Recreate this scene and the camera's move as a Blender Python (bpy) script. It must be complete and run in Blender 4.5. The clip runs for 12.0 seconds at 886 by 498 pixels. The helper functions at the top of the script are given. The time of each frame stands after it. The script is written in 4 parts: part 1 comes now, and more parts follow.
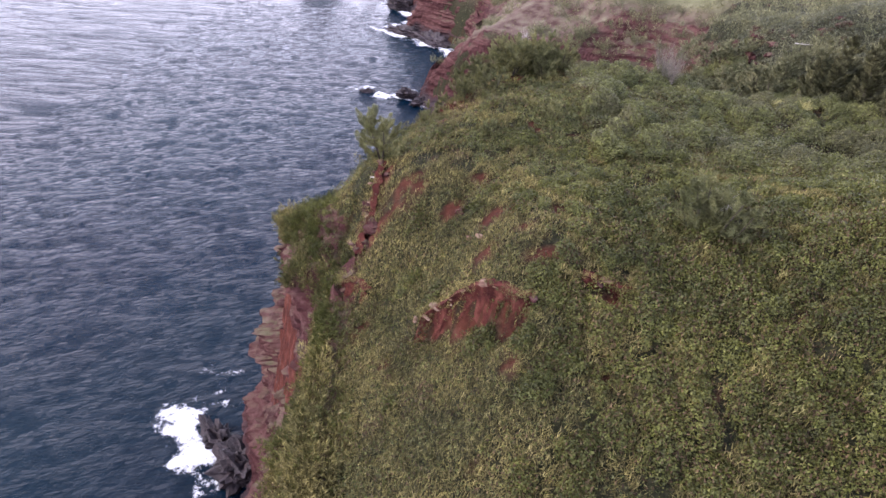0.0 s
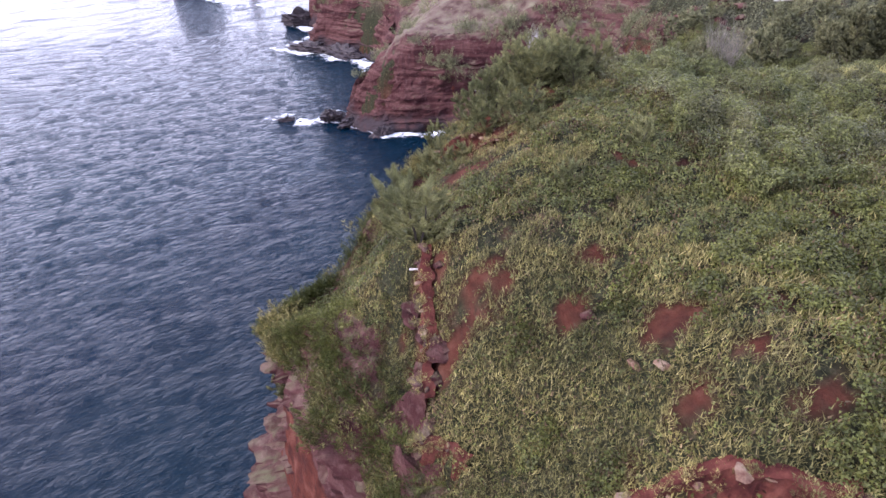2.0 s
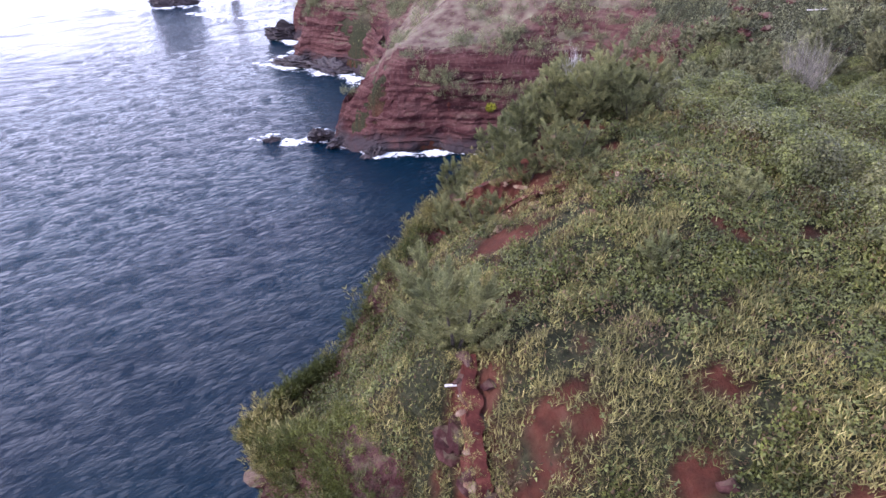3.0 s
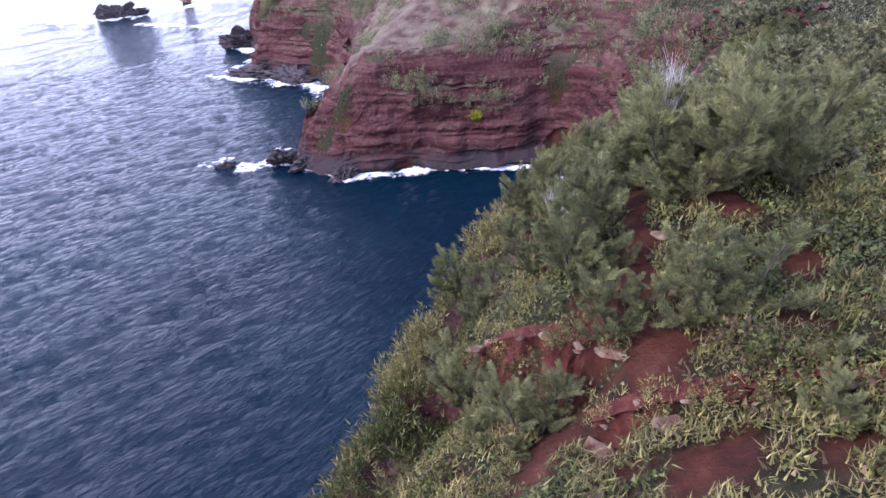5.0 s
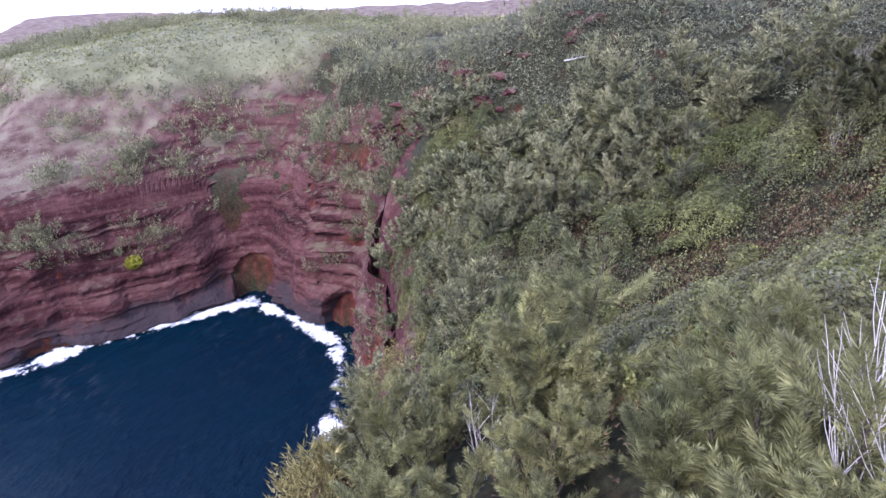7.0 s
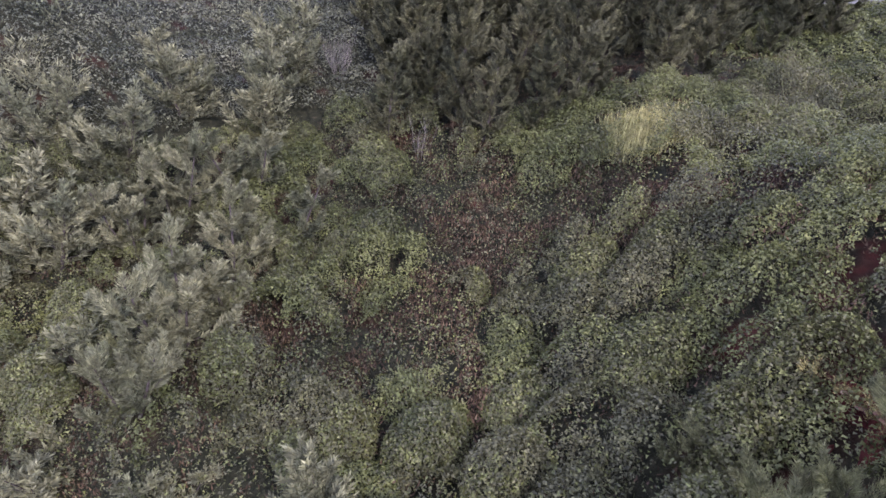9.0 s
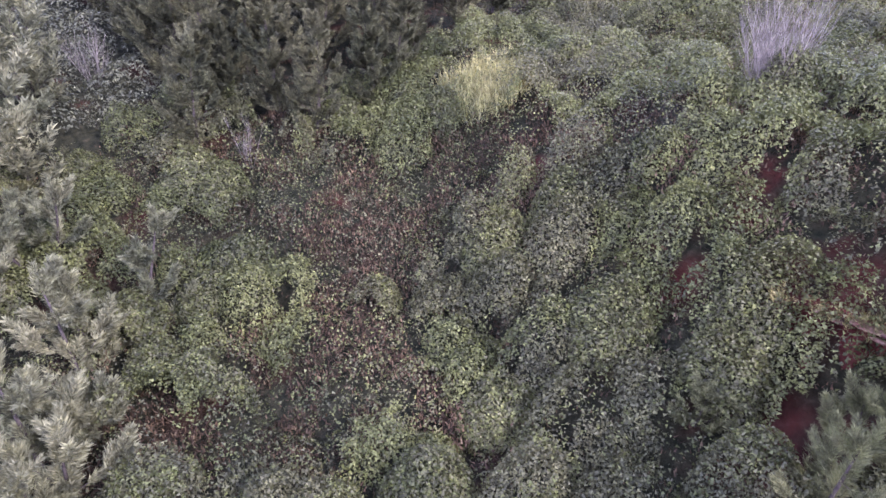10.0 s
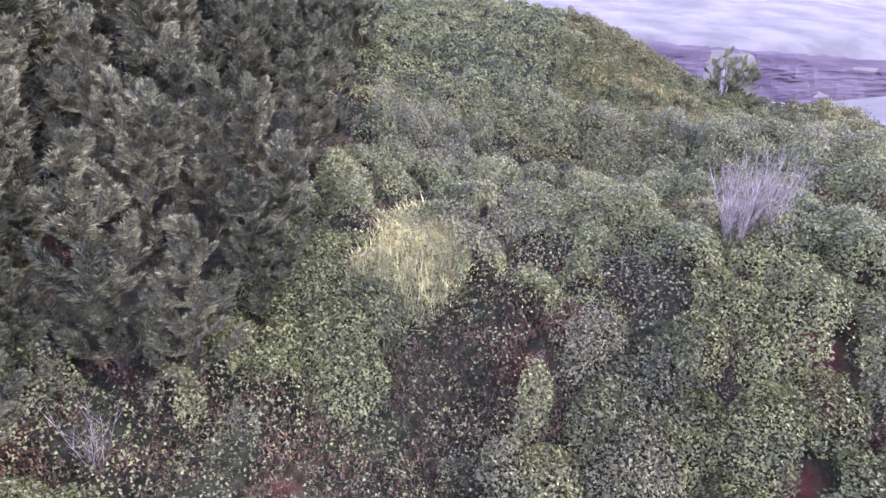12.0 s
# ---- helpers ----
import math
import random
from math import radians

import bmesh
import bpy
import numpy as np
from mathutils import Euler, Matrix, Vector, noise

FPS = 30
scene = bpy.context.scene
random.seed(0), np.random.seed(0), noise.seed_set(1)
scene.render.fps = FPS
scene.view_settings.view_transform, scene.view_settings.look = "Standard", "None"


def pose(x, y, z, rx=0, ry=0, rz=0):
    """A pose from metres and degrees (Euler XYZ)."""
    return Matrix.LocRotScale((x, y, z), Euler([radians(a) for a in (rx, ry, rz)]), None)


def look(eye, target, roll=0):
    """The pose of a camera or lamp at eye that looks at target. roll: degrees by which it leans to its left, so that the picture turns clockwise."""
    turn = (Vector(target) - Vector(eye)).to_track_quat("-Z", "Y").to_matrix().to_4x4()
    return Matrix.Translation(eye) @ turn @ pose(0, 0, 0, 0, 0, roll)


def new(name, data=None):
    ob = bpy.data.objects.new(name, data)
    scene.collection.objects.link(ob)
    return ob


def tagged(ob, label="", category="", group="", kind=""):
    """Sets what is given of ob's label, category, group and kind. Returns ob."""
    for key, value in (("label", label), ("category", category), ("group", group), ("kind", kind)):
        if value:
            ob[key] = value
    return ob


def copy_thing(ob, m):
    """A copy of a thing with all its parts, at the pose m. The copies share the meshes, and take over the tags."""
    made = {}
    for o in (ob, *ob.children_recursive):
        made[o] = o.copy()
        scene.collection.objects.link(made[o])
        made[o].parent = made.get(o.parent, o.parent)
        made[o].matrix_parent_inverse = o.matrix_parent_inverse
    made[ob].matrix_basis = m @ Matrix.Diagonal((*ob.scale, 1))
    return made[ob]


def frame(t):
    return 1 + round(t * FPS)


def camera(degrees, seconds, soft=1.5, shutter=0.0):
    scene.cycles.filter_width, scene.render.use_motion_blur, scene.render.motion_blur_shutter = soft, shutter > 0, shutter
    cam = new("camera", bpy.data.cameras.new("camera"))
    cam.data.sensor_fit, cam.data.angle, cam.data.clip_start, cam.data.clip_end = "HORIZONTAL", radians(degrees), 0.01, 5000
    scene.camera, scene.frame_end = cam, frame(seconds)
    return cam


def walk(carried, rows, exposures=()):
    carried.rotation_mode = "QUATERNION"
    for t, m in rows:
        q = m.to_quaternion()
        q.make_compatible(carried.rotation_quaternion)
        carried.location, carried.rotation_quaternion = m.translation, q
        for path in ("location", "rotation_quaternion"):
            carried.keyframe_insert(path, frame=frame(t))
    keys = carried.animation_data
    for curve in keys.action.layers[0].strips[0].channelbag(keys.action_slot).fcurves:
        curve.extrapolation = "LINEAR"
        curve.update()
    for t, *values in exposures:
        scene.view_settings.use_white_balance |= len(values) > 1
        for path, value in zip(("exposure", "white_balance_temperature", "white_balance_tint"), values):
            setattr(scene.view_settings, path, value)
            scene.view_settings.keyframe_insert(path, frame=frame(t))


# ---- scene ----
cam = camera(72.0, 12.0)

PATH = [
    (0, (0.771, 0.195, 54.503), (0.735, 1.862, 53.398), 4.4),
    (0.5, (-2.019, 3.811, 53.295), (-1.901, 5.484, 52.206), 1.7),
    (1, (-4.321, 7.308, 52.467), (-4.161, 8.985, 51.39), 0.5),
    (1.5, (-5.888, 10.883, 51.904), (-5.669, 12.551, 50.822), -0.2),
    (2, (-6.994, 14.441, 51.582), (-6.785, 16.101, 50.486), -1.6),
    (2.5, (-7.667, 18.72, 50.925), (-7.449, 20.368, 49.813), -1.4),
    (3, (-7.854, 23.26, 50.277), (-7.602, 24.929, 49.204), -1.9),
    (3.2, (-7.857, 25.068, 50.111), (-7.597, 26.751, 49.062), -2.3),
    (4.8, (-5.693, 38.771, 46.776), (-5.405, 40.44, 45.712), -4.6),
    (5, (-5.454, 40.412, 46.545), (-5.15, 42.066, 45.462), -4.4),
    (5.5, (-4.345, 44.84, 45.717), (-3.986, 46.526, 44.701), -5.1),
    (6, (-2.999, 49.06, 44.875), (-2.572, 50.775, 43.94), -4.8),
    (6.5, (-1.333, 52.928, 44.003), (-0.57, 54.55, 43.115), -2.9),
    (6.7, (-0.776, 54.672, 43.855), (0.203, 56.175, 42.97), -3.2),
    (8.3, (1.483, 70.086, 43.275), (3.298, 70.372, 42.486), 3.2),
    (8.5, (2.527, 71.814, 43.21), (4.355, 71.824, 42.398), 3.8),
    (9, (5.592, 76.061, 43.264), (7.252, 75.361, 42.395), 6.0),
    (9.5, (8.813, 77.99, 43.593), (10.134, 76.892, 42.568), 3.2),
    (10, (11.258, 78.619, 43.929), (12.43, 77.341, 42.934), 1.3),
    (10.5, (14.007, 78.553, 44.565), (14.893, 77.064, 43.566), 0.2),
    (11, (17.546, 78.426, 45.372), (18.209, 76.781, 44.446), 0.5),
    (11.5, (21.174, 77.648, 46.167), (21.669, 75.926, 45.278), 2.0),
    (12, (24.619, 75.874, 46.474), (24.951, 74.092, 45.627), 4.4),
]
walk(cam, [(t, look(eye, target, roll)) for t, eye, target, roll in PATH],
     [(0, 0.48, 6800, 21), (3, 0.66, 6200, 22), (5.0, 0.6, 5900, 24), (6.0, 0.85, 5900, 24), (6.7, 0.85, 5800, 25), (8.3, 0.5, 5900, 31), (9.0, 0.6, 5900, 33), (10.0, 1.2, 5700, 39), (12.0, 1.6, 5600, 43)])

# ---- light and sky ----
SUN_EL, SUN_AZ = 38.0, 265.0
world = bpy.data.worlds.new("overcast_sky")
scene.world = world
world.use_nodes = True
wn, wl = world.node_tree.nodes, world.node_tree.links
wn.clear()
w_out, w_bg = wn.new("ShaderNodeOutputWorld"), wn.new("ShaderNodeBackground")
sky = wn.new("ShaderNodeTexSky")
sky.sky_type, sky.sun_disc = "NISHITA", False
sky.sun_elevation, sky.sun_rotation = radians(SUN_EL), radians(SUN_AZ)
sky.dust_density, sky.air_density, sky.ozone_density = 3.0, 1.0, 1.5
cloud_map, cloud_noise, cloud_ramp = wn.new("ShaderNodeTexCoord"), wn.new("ShaderNodeTexNoise"), wn.new("ShaderNodeValToRGB")
cloud_noise.inputs["Scale"].default_value, cloud_noise.inputs["Detail"].default_value = 2.5, 6
cloud_ramp.color_ramp.elements[0].color = (7.8, 8.1, 9.6, 1)
cloud_ramp.color_ramp.elements[1].color = (11.2, 11.4, 13.0, 1)
veil = wn.new("ShaderNodeMix")
veil.data_type = "RGBA"
veil.inputs[0].default_value = 0.85
wl.new(cloud_map.outputs["Generated"], cloud_noise.inputs["Vector"])
wl.new(cloud_noise.outputs["Fac"], cloud_ramp.inputs["Fac"])
wl.new(sky.outputs["Color"], veil.inputs[6])
wl.new(cloud_ramp.outputs["Color"], veil.inputs[7])
# bright haze along the horizon, greyer cloud overhead
w_sep, w_ramp, w_mul = wn.new("ShaderNodeSeparateXYZ"), wn.new("ShaderNodeValToRGB"), wn.new("ShaderNodeMix")
w_mul.data_type, w_mul.blend_type = "RGBA", "MULTIPLY"
w_mul.inputs[0].default_value = 1.0
w_norm = wn.new("ShaderNodeVectorMath")
w_norm.operation = "NORMALIZE"
wl.new(cloud_map.outputs["Generated"], w_norm.inputs[0])
wl.new(w_norm.outputs[0], w_sep.inputs[0])
wl.new(w_sep.outputs["Z"], w_ramp.inputs["Fac"])
for pos, val in ((0.0, (0.76, 0.785, 0.86, 1)), (0.18, (0.74, 0.79, 0.92, 1)), (0.45, (0.22, 0.265, 0.38, 1)), (1.0, (0.15, 0.18, 0.27, 1))):
    el = w_ramp.color_ramp.elements[0] if pos == 0 else w_ramp.color_ramp.elements[1] if pos == 1 else w_ramp.color_ramp.elements.new(pos)
    el.position, el.color = pos, val
wl.new(veil.outputs[2], w_mul.inputs[6])
wl.new(w_ramp.outputs["Color"], w_mul.inputs[7])
wl.new(w_mul.outputs[2], w_bg.inputs["Color"])
wl.new(w_bg.outputs[0], w_out.inputs["Surface"])
w_bg.inputs["Strength"].default_value = 0.5

sun = new("sun", bpy.data.lights.new("sun", "SUN"))
sun.data.energy, sun.data.angle, sun.data.color = 3.0, radians(14), (1.0, 0.95, 0.87)
_el, _az = radians(SUN_EL), radians(SUN_AZ)
sun.matrix_world = look((0, 0, 0), (-math.sin(_az) * math.cos(_el), -math.cos(_az) * math.cos(_el), -math.sin(_el)))


# ---- materials ----
def mat(name):
    m = bpy.data.materials.new(name)
    m.use_nodes = True
    nt = m.node_tree
    nt.nodes.clear()
    out, b = nt.nodes.new("ShaderNodeOutputMaterial"), nt.nodes.new("ShaderNodeBsdfPrincipled")
    nt.links.new(b.outputs[0], out.inputs[0])
    b.inputs["Specular IOR Level"].default_value = 0.12
    return m, nt, b


def noise_node(nt, scale, detail=4.0, rough=0.55, vec=None):
    n = nt.nodes.new("ShaderNodeTexNoise")
    n.inputs["Scale"].default_value, n.inputs["Detail"].default_value, n.inputs["Roughness"].default_value = scale, detail, rough
    if vec is None:
        g = nt.nodes.new("ShaderNodeNewGeometry")
        vec = g.outputs["Position"]
    nt.links.new(vec, n.inputs["Vector"])
    return n.outputs["Fac"]


def ramp(nt, fac, *stops):
    r = nt.nodes.new("ShaderNodeValToRGB")
    e = r.color_ramp.elements
    while len(e) < len(stops):
        e.new(0.5)
    for el, (p, c) in zip(e, stops):
        el.position, el.color = p, (*c, 1) if len(c) == 3 else c
    nt.links.new(fac, r.inputs["Fac"])
    return r.outputs["Color"]


def blend(nt, fac, a, b, how="MIX"):
    x = nt.nodes.new("ShaderNodeMix")
    x.data_type, x.blend_type = "RGBA", how
    for sock, v in ((x.inputs[0], fac), (x.inputs[6], a), (x.inputs[7], b)):
        if isinstance(v, (int, float)):
            sock.default_value = v
        elif isinstance(v, tuple):
            sock.default_value = (*v, 1)
        else:
            nt.links.new(v, sock)
    return x.outputs[2]


def bump(nt, b, height, strength, distance):
    n = nt.nodes.new("ShaderNodeBump")
    n.inputs["Strength"].default_value, n.inputs["Distance"].default_value = strength, distance
    nt.links.new(height, n.inputs["Height"])
    nt.links.new(n.outputs[0], b.inputs["Normal"])
    return n


def position(nt, sx=1, sy=1, sz=1):
    g, v = nt.nodes.new("ShaderNodeNewGeometry"), nt.nodes.new("ShaderNodeVectorMath")
    v.operation = "MULTIPLY"
    v.inputs[1].default_value = (sx, sy, sz)
    nt.links.new(g.outputs["Position"], v.inputs[0])
    return v.outputs[0]


def attribute(nt, name):
    a = nt.nodes.new("ShaderNodeAttribute")
    a.attribute_name = name
    return a.outputs["Fac"]


def leaf_material(name, dark, mid, light, rough=0.6, translucent=0.25, sheen=0.12):
    """Leaves whose colour differs from leaf to leaf and from patch to patch."""
    m, nt, b = mat(name)
    g = nt.nodes.new("ShaderNodeNewGeometry")
    one = ramp(nt, g.outputs["Random Per Island"], (0.0, dark), (0.35, mid), (0.8, mid), (1.0, light))
    patch = ramp(nt, noise_node(nt, 0.23, 3), (0.35, (0.62, 0.66, 0.62)), (0.65, (1.25, 1.2, 1.1)))
    clump = ramp(nt, noise_node(nt, 2.6, 3, 0.6), (0.36, (0.58, 0.58, 0.58)), (0.5, (0.95, 0.95, 0.95)), (0.66, (1.5, 1.5, 1.4)))
    col = blend(nt, 1.0, blend(nt, 1.0, one, patch, "MULTIPLY"), clump, "MULTIPLY")
    nt.links.new(col, b.inputs["Base Color"])
    b.inputs["Roughness"].default_value = rough
    b.inputs["Specular IOR Level"].default_value = sheen
    tr, mx = nt.nodes.new("ShaderNodeBsdfTranslucent"), nt.nodes.new("ShaderNodeMixShader")
    nt.links.new(col, tr.inputs["Color"])
    mx.inputs[0].default_value = translucent
    nt.links.new(b.outputs[0], mx.inputs[1])
    nt.links.new(tr.outputs[0], mx.inputs[2])
    nt.links.new(mx.outputs[0], nt.nodes["Material Output"].inputs[0])
    return m


def rock_material(name):
    """Red layered volcanic rock: maroon beds, tan weathered crusts, dark wet foot."""
    m, nt, b = mat(name)
    bands = noise_node(nt, 1.0, 5, 0.6, position(nt, 0.09, 0.09, 0.9))
    grain = noise_node(nt, 1.7, 8, 0.65)
    red = ramp(nt, bands, (0.3, (0.018, 0.0062, 0.0066)), (0.46, (0.043, 0.0142, 0.0142)), (0.6, (0.085, 0.038, 0.034)), (0.72, (0.031, 0.0102, 0.0104)))
    col = blend(nt, ramp(nt, grain, (0.52, (0, 0, 0)), (0.75, (0.5, 0.5, 0.5))), red, (0.17, 0.1, 0.09))
    g = nt.nodes.new("ShaderNodeNewGeometry")
    sep = nt.nodes.new("ShaderNodeSeparateXYZ")
    nt.links.new(g.outputs["Position"], sep.inputs[0])
    # sea-wet black foot of the cliff, by height above the water
    wet_h = nt.nodes.new("ShaderNodeMath")
    wet_h.operation = "MULTIPLY_ADD"
    nt.links.new(noise_node(nt, 0.22, 6, 0.65), wet_h.inputs[0])
    wet_h.inputs[1].default_value = -11.0
    nt.links.new(sep.outputs["Z"], wet_h.inputs[2])
    wet = nt.nodes.new("ShaderNodeMapRange")
    wet.inputs["From Min"].default_value, wet.inputs["From Max"].default_value = -4.2, -1.4
    wet.inputs["To Min"].default_value, wet.inputs["To Max"].default_value = 1, 0
    nt.links.new(wet_h.outputs[0], wet.inputs["Value"])
    col = blend(nt, wet.outputs[0], col, (0.035, 0.026, 0.028))
    # pale lichen crust and dry grass on the flat ledges
    nsep = nt.nodes.new("ShaderNodeSeparateXYZ")
    nt.links.new(g.outputs["Normal"], nsep.inputs[0])
    flat = blend(nt, 1.0, ramp(nt, nsep.outputs["Z"], (0.68, (0, 0, 0)), (0.96, (0.85, 0.85, 0.85))), ramp(nt, noise_node(nt, 0.8, 5), (0.42, (0.1, 0.1, 0.1)), (0.6, (1, 1, 1))), "MULTIPLY")
    dry = blend(nt, ramp(nt, noise_node(nt, 0.5, 4), (0.4, (0, 0, 0)), (0.6, (1, 1, 1))), (0.15, 0.10, 0.078), (0.105, 0.10, 0.055))
    high = nt.nodes.new("ShaderNodeMapRange")
    high.inputs["From Min"].default_value, high.inputs["From Max"].default_value = 3, 8
    nt.links.new(sep.outputs["Z"], high.inputs["Value"])
    fl = blend(nt, 1.0, flat, high.outputs[0], "MULTIPLY")
    col = blend(nt, fl, col, dry)
    nt.links.new(col, b.inputs["Base Color"])
    b.inputs["Roughness"].default_value = 0.9
    bump(nt, b, noise_node(nt, 2.6, 9, 0.7), 0.9, 0.35)
    return m


ROCK = rock_material("red_rock")

# soil under the plants: rust earth, and litter painted near black for shaded gaps
SOIL, nt, b = mat("red_soil")
soil = ramp(nt, noise_node(nt, 0.9, 6), (0.35, (0.032, 0.009, 0.007)), (0.55, (0.075, 0.02, 0.013)), (0.75, (0.125, 0.052, 0.037)))
shaded_litter = ramp(nt, noise_node(nt, 3.0, 6), (0.35, (0.010, 0.012, 0.006)), (0.6, (0.03, 0.03, 0.015)), (0.8, (0.07, 0.06, 0.034)))
far_cover = ramp(nt, noise_node(nt, 0.04, 6), (0.35, (0.065, 0.062, 0.05)), (0.65, (0.11, 0.105, 0.085)))
nt.links.new(blend(nt, attribute(nt, "distant"), blend(nt, attribute(nt, "turf"), blend(nt, attribute(nt, "dust"), blend(nt, attribute(nt, "cover"), soil, shaded_litter), ramp(nt, noise_node(nt, 0.35, 7), (0.35, (0.06, 0.034, 0.027)), (0.5, (0.11, 0.078, 0.06)), (0.7, (0.145, 0.13, 0.085)))), ramp(nt, noise_node(nt, 0.15, 7), (0.35, (0.085, 0.088, 0.046)), (0.65, (0.15, 0.15, 0.085)))), far_cover), b.inputs["Base Color"])
b.inputs["Roughness"].default_value = 0.95
bump(nt, b, noise_node(nt, 3.0, 8, 0.7), 0.8, 0.3)

BANK, nt, b = mat("raw_red_earth")
nt.links.new(ramp(nt, noise_node(nt, 1.4, 7, 0.65), (0.33, (0.03, 0.008, 0.007)), (0.5, (0.07, 0.02, 0.015)), (0.7, (0.12, 0.045, 0.032))), b.inputs["Base Color"])
b.inputs["Roughness"].default_value = 0.95
bump(nt, b, noise_node(nt, 5, 7, 0.7), 0.8, 0.12)

PALE_ROCK, nt, b = mat("pale_rock")
nt.links.new(ramp(nt, noise_node(nt, 2.2, 7, 0.65), (0.32, (0.08, 0.03, 0.022)), (0.5, (0.17, 0.105, 0.072)), (0.7, (0.29, 0.225, 0.165))), b.inputs["Base Color"])
b.inputs["Roughness"].default_value = 0.9
bump(nt, b, noise_node(nt, 5, 8, 0.7), 0.8, 0.15)

DARK_ROCK, nt, b = mat("black_wet_rock")
nt.links.new(ramp(nt, noise_node(nt, 1.2, 7, 0.65), (0.3, (0.012, 0.009, 0.010)), (0.55, (0.032, 0.023, 0.025)), (0.75, (0.08, 0.055, 0.053))), b.inputs["Base Color"])
b.inputs["Roughness"].default_value = 0.55
b.inputs["Specular IOR Level"].default_value = 0.3
bump(nt, b, noise_node(nt, 2.4, 8, 0.7), 0.9, 0.3)

WOOD, nt, b = mat("bleached_wood")
nt.links.new(ramp(nt, noise_node(nt, 6, 5), (0.3, (0.36, 0.33, 0.31)), (0.7, (0.58, 0.55, 0.52))), b.inputs["Base Color"])
b.inputs["Roughness"].default_value = 0.85

BARK, nt, b = mat("grey_bark")
nt.links.new(ramp(nt, noise_node(nt, 9, 5), (0.3, (0.025, 0.021, 0.018)), (0.7, (0.085, 0.07, 0.058))), b.inputs["Base Color"])
b.inputs["Roughness"].default_value = 0.9

NEEDLE = leaf_material("ironwood_needles", (0.09, 0.093, 0.045), (0.165, 0.168, 0.08), (0.27, 0.265, 0.135), 0.6, 0.3, 0.2)
# ironwood needles again, greyer and darkened for the shade within the dense wood
SHADED_NEEDLE = leaf_material("shaded_forest_needles", (0.05, 0.05, 0.027), (0.1, 0.1, 0.055), (0.23, 0.225, 0.125), 0.65, 0.12, 0.16)
PALE_NEEDLE = leaf_material("pale_needles", (0.1, 0.102, 0.06), (0.155, 0.157, 0.092), (0.25, 0.245, 0.145), 0.7, 0.15)
LEAF = leaf_material("broad_leaves", (0.045, 0.052, 0.014), (0.078, 0.086, 0.023), (0.118, 0.12, 0.038), 0.55, 0.2, 0.24)
MUTED_LEAF = leaf_material("muted_green_leaves", (0.056, 0.064, 0.02), (0.105, 0.115, 0.04), (0.17, 0.178, 0.07), 0.55, 0.2, 0.24)
GREY_LEAF = leaf_material("grey_leaves", (0.05, 0.05, 0.024), (0.092, 0.092, 0.044), (0.145, 0.142, 0.075), 0.55, 0.2, 0.24)
HILL_LEAF = leaf_material("dark_olive_leaves", (0.055, 0.058, 0.035), (0.105, 0.11, 0.068), (0.18, 0.185, 0.118), 0.55, 0.2, 0.24)
GRASS = leaf_material("pale_green_grass", (0.09, 0.095, 0.042), (0.14, 0.145, 0.064), (0.2, 0.195, 0.1), 0.8, 0.2)
DRY = leaf_material("dry_grass", (0.08, 0.07, 0.028), (0.17, 0.15, 0.062), (0.29, 0.25, 0.125), 0.8, 0.15)
STRAW = leaf_material("straw_grass", (0.24, 0.225, 0.095), (0.36, 0.34, 0.15), (0.48, 0.45, 0.24), 0.8, 0.2)
BROWN = leaf_material("withered_leaves", (0.028, 0.018, 0.012), (0.075, 0.05, 0.03), (0.15, 0.11, 0.066), 0.7, 0.12)
TWIG = leaf_material("bare_twigs", (0.11, 0.095, 0.085), (0.19, 0.168, 0.152), (0.29, 0.262, 0.24), 0.85, 0.0)
YELLOW = leaf_material("yellow_leaves", (0.13, 0.14, 0.02), (0.26, 0.26, 0.04), (0.42, 0.40, 0.08), 0.5, 0.2)

# sea: deep blue-green water with wind ripples and small crests
SEA, nt, b = mat("sea_water")
deep = ramp(nt, noise_node(nt, 0.02, 4), (0.35, (0.0004, 0.0066, 0.0155)), (0.65, (0.0006, 0.0115, 0.0205)))
nt.links.new(deep, b.inputs["Base Color"])
b.inputs["Roughness"].default_value = 0.06
b.inputs["IOR"].default_value = 1.333
b.inputs["Specular IOR Level"].default_value = 0.11
mp = nt.nodes.new("ShaderNodeMapping")
mp.inputs["Rotation"].default_value = (0, 0, radians(-24))
nt.links.new(position(nt), mp.inputs["Vector"])


def stretched(sx_, sy_):
    v = nt.nodes.new("ShaderNodeVectorMath")
    v.operation = "MULTIPLY"
    v.inputs[1].default_value = (sx_, sy_, 1)
    nt.links.new(mp.outputs[0], v.inputs[0])
    return v.outputs[0]


chop = noise_node(nt, 1.0, 7, 0.62, stretched(0.55, 1.3))
swell = noise_node(nt, 1.0, 2, 0.5, stretched(0.07, 0.16))
add = nt.nodes.new("ShaderNodeMath")
add.operation = "MULTIPLY_ADD"
nt.links.new(swell, add.inputs[0])
add.inputs[1].default_value = 0.9
nt.links.new(chop, add.inputs[2])
bump(nt, b, add.outputs[0], 1.0, 0.8)

FOAM, nt, b = mat("sea_foam")
b.inputs["Base Color"].default_value = (0.82, 0.85, 0.88, 1)
b.inputs["Roughness"].default_value = 0.7
lace = noise_node(nt, 0.75, 9, 0.8)
cut = nt.nodes.new("ShaderNodeMath")
cut.operation = "ADD"
nt.links.new(lace, cut.inputs[0])
nt.links.new(attribute(nt, "thick"), cut.inputs[1])
alpha = ramp(nt, cut.outputs[0], (0.55, (0, 0, 0)), (0.63, (0.55, 0.55, 0.55)), (0.78, (1, 1, 1)))
nt.links.new(alpha, b.inputs["Alpha"])
